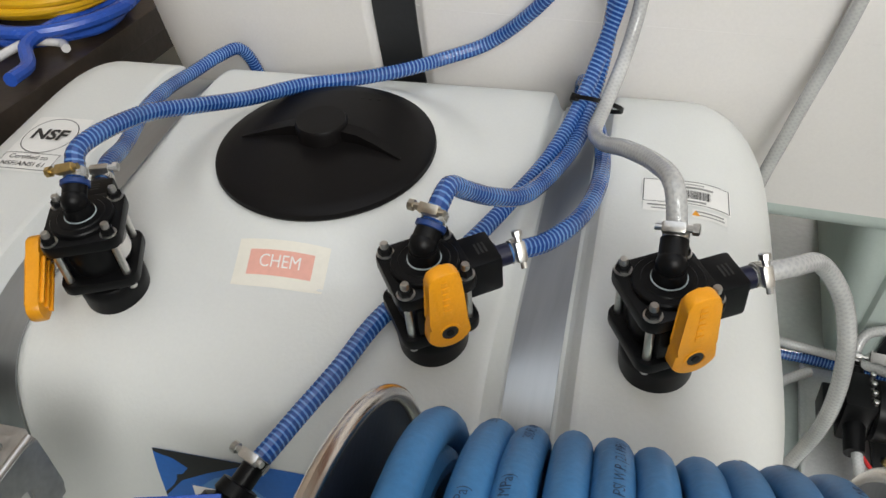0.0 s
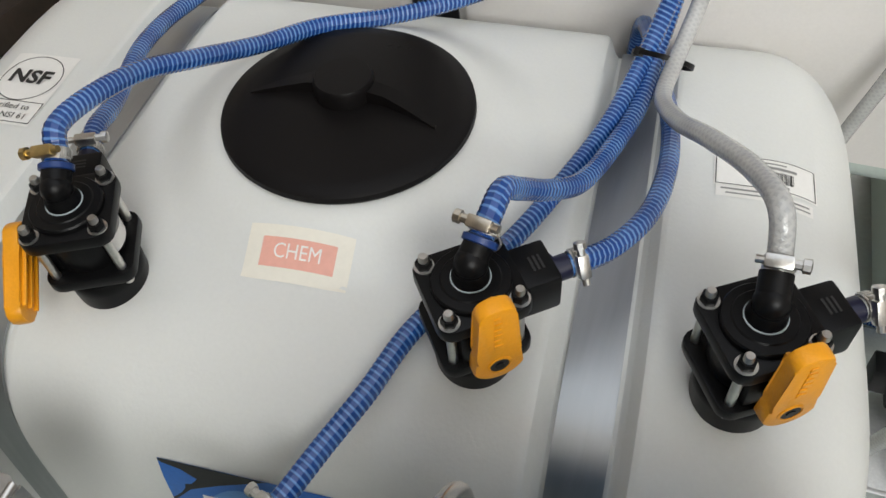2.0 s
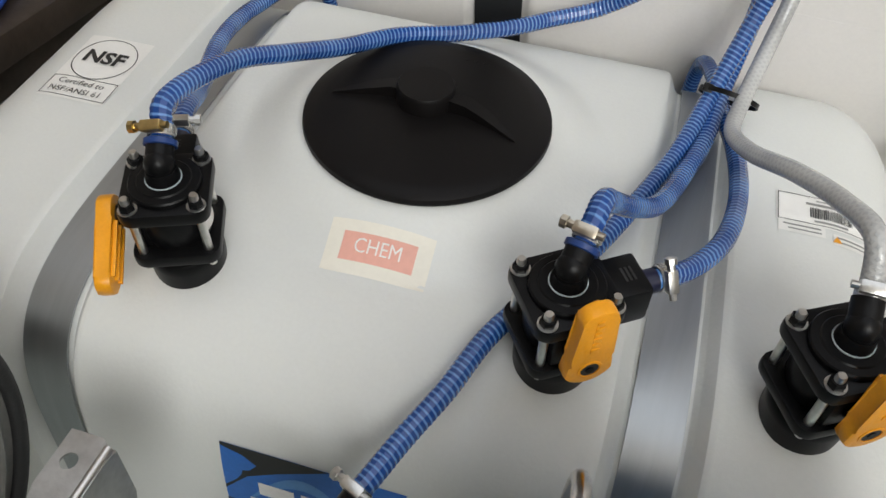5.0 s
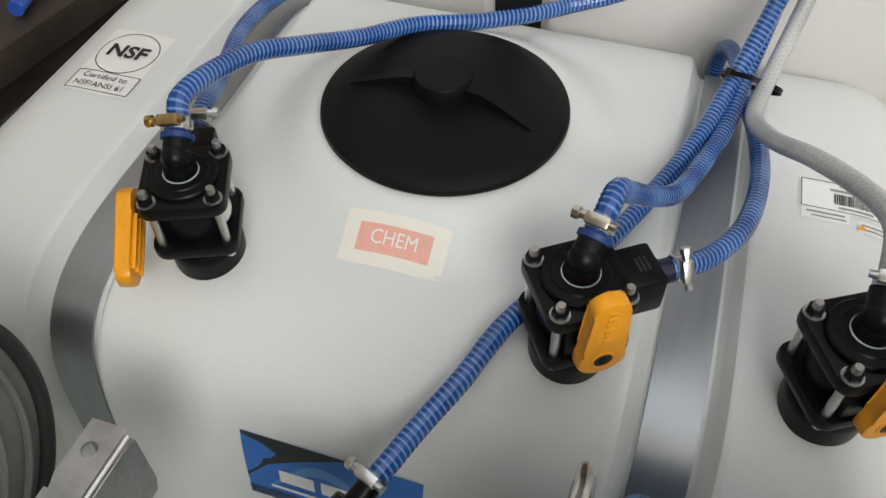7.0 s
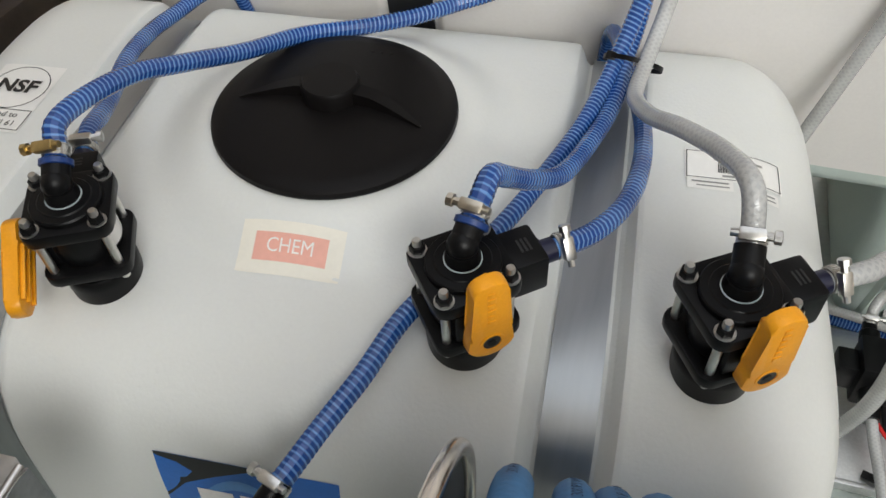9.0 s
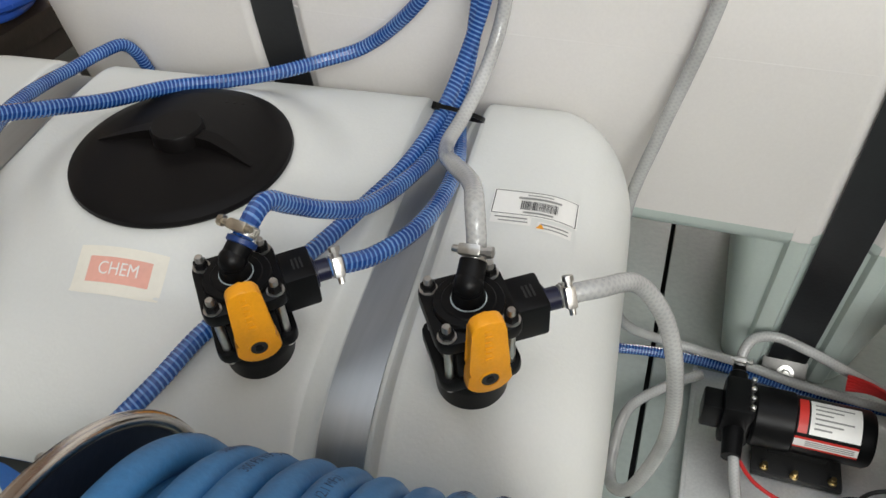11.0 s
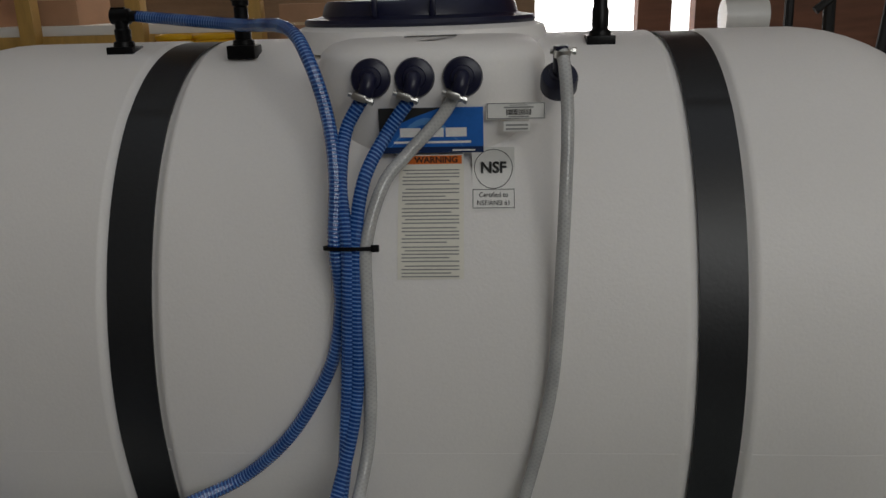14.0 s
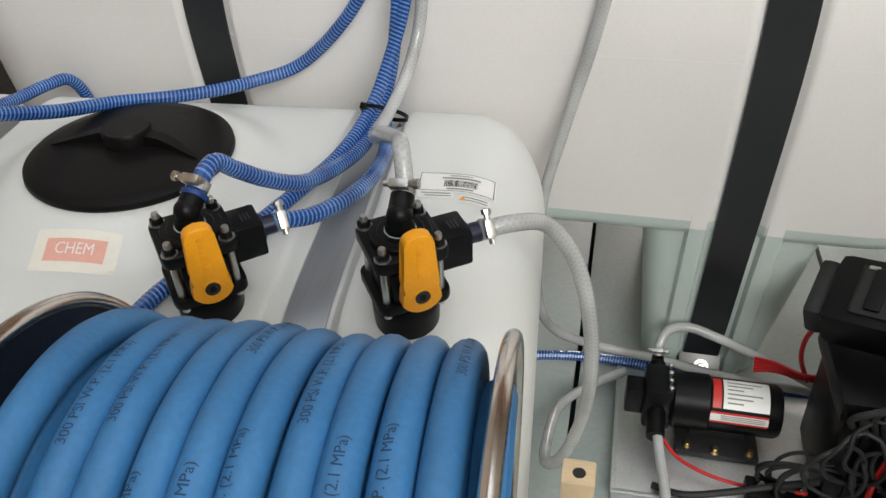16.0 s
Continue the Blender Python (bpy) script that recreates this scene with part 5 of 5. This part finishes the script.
def pump(x, y, z, label):
    t = thing("diaphragm_pump", (x + 0.1, y, 0.146), label, "pump", "pumps on the tray")
    M = Matrix.Translation((x, y, z)) @ CYC
    bm = bmesh.new()
    lathe(bm, [(0.058, 0.0), (0.064, 0.006), (0.064, 0.080), (0.060, 0.084), (0.060, 0.225), (0.055, 0.235), (0.03, 0.24)], M, 40)
    part("motor", bm, M_BLACK, t)
    for a0, a1, m, nm in ((0.066, 0.084, M_REDINK, "red_band"), (0.088, 0.185, M_PAPER, "white_plate")):
        bm = bmesh.new()
        patch(bm, lambda s, a, q: M @ Vector((0.0608 * math.cos(a), 0.0608 * math.sin(a), s)), a0 + 0.02, 1.25, a1 + 0.02, 2.55, 3, 8)
        part(nm, bm, m, t)
    bm = bmesh.new()
    for k in range(6):
        patch(bm, lambda s, a, q: M @ Vector((0.0613 * math.cos(a), 0.0613 * math.sin(a), s)), 0.116, 1.45 + 0.17 * k, 0.190 - 0.02 * (k % 3), 1.51 + 0.17 * k, 3, 1)
    part("print", bm, M_GREYINK, t)
    for a0, a1, r, m, nm in ((2.68, 3.12, 0.0608, M_REDINK, "warning_edge"), (2.76, 3.04, 0.0612, M_PAPER, "warning_field")):
        bm = bmesh.new()
        patch(bm, lambda s, a, q: M @ Vector((r * math.cos(a), r * math.sin(a), s)), 0.078, a0, 0.205, a1, 3, 4)
        part(nm, bm, m, t)
    bm = bmesh.new()
    for k in range(3):
        patch(bm, lambda s, a, q: M @ Vector((0.0615 * math.cos(a), 0.0615 * math.sin(a), s)), 0.105, 2.80 + 0.07 * k, 0.198, 2.835 + 0.07 * k, 3, 1)
    part("warning_print", bm, M_GREYINK, t)
    bm = bmesh.new()
    block(bm, x - 0.060, y - 0.050, z - 0.055, x + 0.004, y + 0.050, z + 0.055, 0.010)
    head = part("pump_head", bm, M_BLACK, t)
    bm = bmesh.new()
    lathe(bm, [(0.020, -0.11), (0.022, -0.05), (0.022, 0.05), (0.020, 0.09), (0.015, 0.095), (0.014, 0.115)], Matrix.Translation((x - 0.03, y, z)) @ pose(0, 0, 0, -78, 0, 0), 20)
    part("port_pipe", bm, M_BLACK, head)
    for k in range(4):
        bm = bmesh.new()
        lathe(bm, [(0.006, 0), (0.006, 0.008), (0.003, 0.010)], Matrix.Translation((x - 0.004, y - 0.035 + 0.026 * k, z + 0.054)), 10)
        part("head_screw", bm, M_STEEL, head)
    bm = bmesh.new()
    block(bm, x - 0.100, y - 0.035, z - 0.030, x - 0.058, y + 0.022, z + 0.035, 0.006)
    part("pressure_switch", bm, M_BLACK, t)
    bm = bmesh.new()
    block(bm, x + 0.02, y - 0.085, 0.147, x + 0.20, y + 0.075, 0.163, 0.004)
    block(bm, x + 0.05, y - 0.03, 0.163, x + 0.17, y + 0.03, z - 0.05, 0.004)
    part("base", bm, M_RUBBER, t)
    for bx_, by_ in ((0.045, -0.072), (0.105, -0.078), (0.18, -0.072)):
        bm = bmesh.new()
        lathe(bm, [(0.009, 0.163), (0.009, 0.167), (0.006, 0.168), (0.006, 0.178)], Matrix.Translation((x + bx_, y + by_, 0)), 10)
        part("foot_bolt", bm, M_BRASSY, t)


pump(0.500, 1.385, 0.237, "black diaphragm pump with white and red labels")
hose("braided_hose", [(0.47, 1.490, 0.262), (0.472, 1.515, 0.285), (0.488, 1.535, 0.312), (0.530, 1.540, 0.325), (0.60, 1.540, 0.305), (0.70, 1.54, 0.262), (0.80, 1.53, 0.225), (0.9, 1.52, 0.18)], 0.0115, M_CLEAR, "clear braided hose arching from the pump")
clamp((0.470, 1.498, 0.270), (0.05, 1, 0.6), 0.0130, (1, 0, 0.2))
hose("steel_braid_hose", [(0.475, 1.285, 0.215), (0.480, 1.24, 0.205), (0.492, 1.16, 0.190), (0.51, 1.02, 0.16), (0.56, 0.85, 0.14), (0.75, 0.7, 0.135)], 0.0115, M_CLEAR, "grey braided hose leaving the pump forwards")

# black boxes, charger and wiring
bx1 = thing("battery_box", (0.97, 1.38, 0.146), "black plastic battery box standing on the tray", "battery box")
bm = bmesh.new()
block(bm, 0.80, 1.20, 0.147, 1.22, 1.44, 0.40, 0.02)
part("case", bm, M_BLACK, bx1)
bm = bmesh.new()
block(bm, 0.785, 1.19, 0.40, 1.235, 1.45, 0.455, 0.018)
part("cover", bm, M_BLACK, bx1)
for k in range(4):
    bm = bmesh.new()
    block(bm, 0.84 + 0.10 * k, 1.193, 0.17, 0.87 + 0.10 * k, 1.202, 0.39, 0.004)
    part("rib", bm, M_BLACK, bx1)
# second box is added to fill a dark bulk of unknown kind
bx2 = thing("battery_box", (1.08, 1.07, DECK), "black box added for an unidentified dark bulk on the deck", "battery box")
bm = bmesh.new()
block(bm, 0.915, 0.98, DECK + 0.001, 1.24, 1.145, 0.330, 0.016)
part("case", bm, M_BLACK, bx2)
bm = bmesh.new()
block(bm, 0.905, 0.97, 0.330, 1.25, 1.150, 0.375, 0.014)
part("cover", bm, M_RUBBER, bx2)
for k in range(3):
    bm = bmesh.new()
    block(bm, 0.95 + 0.10 * k, 0.973, 0.15, 0.975 + 0.10 * k, 0.982, 0.32, 0.004)
    part("rib", bm, M_BLACK, bx2)
ch = thing("battery_charger", (0.90, 1.32, 0.455), "black finned battery charger tilted on the battery box", "charger")
CM = Matrix.Translation((0.90, 1.36, 0.560)) @ pose(0, 0, 0, 24, -8, -26)
bm = bmesh.new()
block(bm, -0.135, -0.085, -0.055, 0.20, 0.085, 0.045, 0.022, CM)
part("case", bm, M_BLACK, ch)
bm = bmesh.new()
block(bm, -0.085, -0.062, 0.044, 0.19, 0.062, 0.049, 0.008, CM)
face = part("face_plate", bm, M_RUBBER, ch)
for k in range(4):
    bm = bmesh.new()
    block(bm, -0.06 + 0.055 * k, -0.05, 0.049, -0.03 + 0.055 * k, 0.05, 0.056, 0.003, CM)
    part("cooling_fin", bm, M_BLACK, face)
bm = bmesh.new()
block(bm, -0.01, -0.034, 0.056, 0.11, -0.014, 0.0575, 0, CM)
part("red_bar", bm, M_REDINK, face)
bm = bmesh.new()
for k in range(5):
    block(bm, 0.0 + 0.026 * k, 0.008, 0.056, 0.018 + 0.026 * k, 0.026, 0.0575, 0, CM)
part("name_bar", bm, M_GREYINK, face)
bm = bmesh.new()
block(bm, -0.075, 0.050, 0.049, -0.055, 0.058, 0.0503, 0, CM)
part("white_bar", bm, M_GREYINK, face)
bm = bmesh.new()
block(bm, -0.17, -0.07, -0.05, -0.13, 0.07, 0.03, 0.014, CM)
part("end_cap", bm, M_RUBBER, ch)


def wire(pts, r, material, label):
    t = thing("cable", pts[0], label, "cable")
    bm = bmesh.new()
    tube(bm, pts, r, 0.008, 8)
    part("sheath", bm, material, t)


rng = random.Random(8)
for k in range(6):
    o = Vector((0.78 + 0.012 * rng.uniform(-1, 1), 1.22 + 0.02 * rng.uniform(-1, 1), 0.22 + 0.03 * rng.uniform(-1, 1)))
    pts = []
    for i in range(19):
        a = 2 * math.pi * i / 15 + k
        pts.append(o + Vector(((0.065 + 0.012 * k / 2) * math.cos(a), 0.02 * math.sin(a + k), 0.05 * math.sin(a))))
    wire(pts, 0.0042, M_RUBBER, "loop of thin black cable bundled beside the pump")
for k in range(5):
    z = 0.262 + 0.006 * k
    wire([(0.690, 1.500 + 0.004 * k, z - 0.01), (0.73, 1.495, z), (0.79, 1.475 - 0.004 * k, z + 0.004), (0.85, 1.46, z + 0.01)], 0.0045, M_RED, "red wire in a taped bundle beside the pump")
wire([(0.80, 1.462, 0.27), (0.775, 1.47, 0.33), (0.775, 1.465, 0.40), (0.805, 1.45, 0.46), (0.85, 1.40, 0.53)], 0.0055, M_RED, "red wire rising to the charger")
wire([(0.47, 1.30, 0.22), (0.52, 1.25, 0.19), (0.60, 1.225, 0.172), (0.70, 1.215, 0.168), (0.78, 1.20, 0.19)], 0.0042, M_RED, "red wire lying before the pump")
wire([(0.90, 1.185, 0.36), (0.878, 1.165, 0.30), (0.872, 1.150, 0.22), (0.880, 1.11, 0.155), (0.888, 1.05, 0.135)], 0.006, M_RED, "red battery cable hanging on the box")
wire([(0.47, 1.19, 0.158), (0.53, 1.17, 0.165), (0.62, 1.185, 0.175), (0.72, 1.20, 0.20), (0.79, 1.19, 0.24)], 0.008, M_RUBBER, "black cable crossing the tray")
for k in range(4):
    wire([(0.83 + 0.015 * k, 1.19, 0.38), (0.80 + 0.02 * k, 1.165, 0.44 + 0.01 * k), (0.86 + 0.02 * k, 1.16, 0.475 + 0.012 * k), (0.95, 1.17, 0.47 + 0.015 * k)], 0.007, M_RUBBER, "black cable looped over the battery box")
rng = random.Random(21)
for k in range(7):
    o = Vector((0.80 + 0.03 * k, 1.17, 0.30 + 0.035 * (k % 3)))
    pts = [o + Vector(((0.05 + 0.01 * rng.random()) * math.cos(2 * math.pi * i / 12 + k), 0.012 * math.sin(i + k) - 0.01, 0.07 * math.sin(2 * math.pi * i / 12 + k))) for i in range(14)]
    wire(pts, 0.0048, M_RUBBER, "loop of black cable hanging on the battery box")
fb = thing("fuse_block", (0.70, 1.20, 0.146), "black fuse block with bolted terminals", "fuse block")
bm = bmesh.new()
block(bm, 0.66, 1.175, 0.147, 0.80, 1.235, 0.185, 0.006)
part("block", bm, M_BLACK, fb)
for k in range(3):
    bm = bmesh.new()
    lathe(bm, [(0.008, 0.185), (0.008, 0.190), (0.005, 0.191), (0.005, 0.199)], Matrix.Translation((0.69 + 0.042 * k, 1.205, 0)), 8)
    part("terminal", bm, M_STEEL, fb)

# ---- bench with coiled hoses to the side ----
bench = thing("work_bench", (-2.0, 2.0, GZ), "dark oiled work bench beside the truck", "bench")
bm = bmesh.new()
block(bm, -2.75, 0.6, 0.68, -1.40, 3.4, 0.75, 0.008)
part("top", bm, M_DARKBENCH, bench)
bm = bmesh.new()
block(bm, -2.70, 0.65, 0.58, -1.46, 3.35, 0.68, 0.006)
part("apron", bm, M_DARKBENCH, bench)
for lx, ly in ((-1.50, 0.7), (-1.50, 3.3), (-2.66, 0.7), (-2.66, 3.3)):
    bm = bmesh.new()
    block(bm, lx - 0.05, ly - 0.05, GZ, lx + 0.05, ly + 0.05, 0.58, 0.006)
    part("leg", bm, M_DARKBENCH, bench)


def coil(at, R, r, loops, material, label, seed, tail=None):
    t = thing("hose_coil", at, label, "hose coil", "coils on the bench")
    rg = random.Random(seed)
    pts = []
    for k in range(loops * 14):
        a = 2 * math.pi * k / 14 + seed
        q = R * (1 + 0.10 * math.sin(a * 0.37 + seed) + 0.03 * rg.uniform(-1, 1))
        pts.append(Vector((at[0] + q * math.cos(a), at[1] + 0.85 * q * math.sin(a), at[2] + r + 0.85 * r * (k / 14) * 0.9 + 0.004 * rg.random())))
    if tail:
        pts += [Vector(p) for p in tail]
    bm = bmesh.new()
    tube(bm, pts, r, 0.02, 10)
    part("coiled_hose", bm, material, t)


coil((-1.62, 1.72, 0.755), 0.215, 0.017, 3, M_BHOSE, "bright blue hose coiled on the bench", 1, [(-1.50, 1.50, 0.80), (-1.44, 1.42, 0.785), (-1.42, 1.34, 0.79)])
coil((-1.63, 1.74, 0.80), 0.180, 0.012, 6, M_YHOSE, "yellow hose coiled on top of the blue hose", 2)
coil((-1.61, 1.74, 0.84), 0.135, 0.012, 3, M_WHOSE, "white hose coiled inside the yellow hose", 3)
coil((-1.64, 1.75, 0.85), 0.100, 0.011, 3, M_YHOSE, "yellow hose coiled in the middle of the heap", 4)
hose("loose_hose", [(-1.64, 1.30, 0.772), (-1.57, 1.40, 0.775), (-1.52, 1.52, 0.790), (-1.47, 1.57, 0.772), (-1.43, 1.54, 0.775)], 0.011, M_WHOSE, "loose white hose end on the bench")
hose("loose_hose", [(-1.72, 1.14, 0.772), (-1.60, 1.25, 0.772), (-1.53, 1.38, 0.79), (-1.49, 1.30, 0.775), (-1.45, 1.20, 0.77)], 0.016, M_BHOSE, "loose bright blue hose end on the bench")

# ---- far side of the shop, seen over the large tank ----
shelf = thing("storage_shelf", (-2.2, 5.6, GZ), "yellow timber shelving with pale boards", "shelf")
for px in (-3.9, -2.75, -2.05, -1.30):
    bm = bmesh.new()
    block(bm, px - 0.05, 5.2, GZ, px + 0.05, 5.3, 3.4, 0.006)
    part("post", bm, M_SHELF, shelf)
for pz in (0.55, 1.68, 3.05):
    bm = bmesh.new()
    block(bm, -3.95, 5.3, pz, -1.25, 6.3, pz + 0.06, 0.006)
    part("board", bm, M_PAPER, shelf)
    bm = bmesh.new()
    block(bm, -3.95, 5.28, pz - 0.12, -1.25, 5.32, pz, 0.004)
    part("rail", bm, M_SHELF, shelf)


def carton(x, y, z, w, d, h, label):
    t = thing("carton", (x, y, z), label, "box", "cartons in the shop")
    bm = bmesh.new()
    block(bm, x - w / 2, y - d / 2, z, x + w / 2, y + d / 2, z + h, 0.006)
    part("box", bm, M_CARD, t)
    bm = bmesh.new()
    block(bm, x - w / 2 + 0.01, y - d / 2 - 0.002, z + h * 0.46, x + w / 2 - 0.01, y - d / 2 + 0.001, z + h * 0.54)
    part("tape", bm, M_PINE, t)


carton(-3.35, 5.7, 1.74, 0.5, 0.5, 0.35, "brown carton on the timber shelf")
carton(-2.75, 5.75, 1.74, 0.4, 0.5, 0.35, "brown carton on the timber shelf")
tb = thing("side_table", (-1.0, 5.6, GZ), "pale wooden table near the back wall", "table")
bm = bmesh.new()
block(bm, -1.25, 5.2, 1.55, -0.45, 6.2, 1.60, 0.006)
part("top", bm, M_PINE, tb)
for lx, ly in ((-1.2, 5.25), (-0.5, 5.25), (-1.2, 6.15), (-0.5, 6.15)):
    bm = bmesh.new()
    block(bm, lx - 0.04, ly - 0.04, GZ, lx + 0.04, ly + 0.04, 1.55, 0.005)
    part("leg", bm, M_SHELF, tb)
carton(-0.98, 5.5, 1.60, 0.36, 0.4, 0.24, "open brown carton on the pale table")
for sx, r in ((-1.75, 0.12), (-1.52, 0.12)):
    t = thing("hose_spool", (sx, 5.2, 1.45), "yellow hose wound on a spool in the shop", "spool", "spools in the shop")
    bm = bmesh.new()
    block(bm, sx - 0.11, 5.05, GZ, sx + 0.11, 5.18, 1.50, 0.01)
    part("stand", bm, M_SHELF, t)
    for k in range(5):
        bm = bmesh.new()
        pts = [(sx + r * math.cos(a), 5.11 + r * math.sin(a), 1.52 + 0.036 * k) for a in np.linspace(0, 2 * math.pi, 20)]
        tube(bm, pts, 0.018, 0.02, 8)
        part("wound_loop", bm, M_YHOSE, t)
ht = thing("hand_truck", (1.95, 5.3, GZ), "black tubular hand truck leaning at the wall", "hand truck")
for px in (1.76, 1.98):
    bm = bmesh.new()
    tube(bm, [(px, 5.2, GZ + 0.1), (px, 5.35, 1.0), (px + 0.03, 5.5, 2.2)], 0.03, 0.05, 10)
    part("rail", bm, M_RUBBER, ht)
for pz in (0.4, 1.2, 1.95):
    bm = bmesh.new()
    tube(bm, [(1.76, 5.4, pz), (1.87, 5.38, pz), (1.98, 5.4, pz)], 0.02, 0.03, 8)
    part("crossbar", bm, M_RUBBER, ht)
bm = bmesh.new()
block(bm, 1.70, 5.0, GZ, 2.06, 5.3, GZ + 0.03, 0.004)
part("toe_plate", bm, M_RUBBER, ht)
rl = thing("wrap_roll", (1.60, 5.0, 1.60), "white roll of wrap lying on a stand", "roll")
bm = bmesh.new()
lathe(bm, [(0.04, -0.12), (0.10, -0.12), (0.10, 0.12), (0.04, 0.12)], Matrix.Translation((1.60, 5.0, 1.70)) @ CYC, 28)
part("roll", bm, M_PAPER, rl)
bm = bmesh.new()
block(bm, 1.46, 4.92, GZ, 1.74, 5.08, 1.60, 0.01)
part("stand", bm, M_WOOD, rl)
bk = thing("equipment_rack", (2.7, 5.2, GZ), "dark steel rack with lever handles and a red can", "rack")
for px in (2.15, 2.42, 3.1):
    bm = bmesh.new()
    tube(bm, [(px, 5.2, GZ), (px + 0.02, 5.2, 1.0), (px + (0.14 if px > 2.3 else -0.03), 5.2, 2.4)], 0.035, 0.05, 10)
    part("post", bm, M_RUBBER, bk)
bm = bmesh.new()
block(bm, 2.1, 5.15, 1.28, 3.2, 5.4, 1.33, 0.006)
part("bar", bm, M_ZINC, bk)
bm = bmesh.new()
tube(bm, [(2.05, 5.15, 1.72), (2.15, 5.15, 1.80), (2.25, 5.15, 1.86), (2.36, 5.15, 1.83)], 0.025, 0.03, 8)
part("lever", bm, M_RUBBER, bk)
cn = thing("red_can", (2.62, 5.25, 1.33), "red plastic can standing on the rack", "can")
bm = bmesh.new()
lathe(bm, [(0.11, 0), (0.12, 0.02), (0.12, 0.17), (0.08, 0.22), (0.03, 0.24), (0.03, 0.28)], Matrix.Translation((2.62, 5.25, 1.33)), 24)
part("body", bm, M_RED, cn)
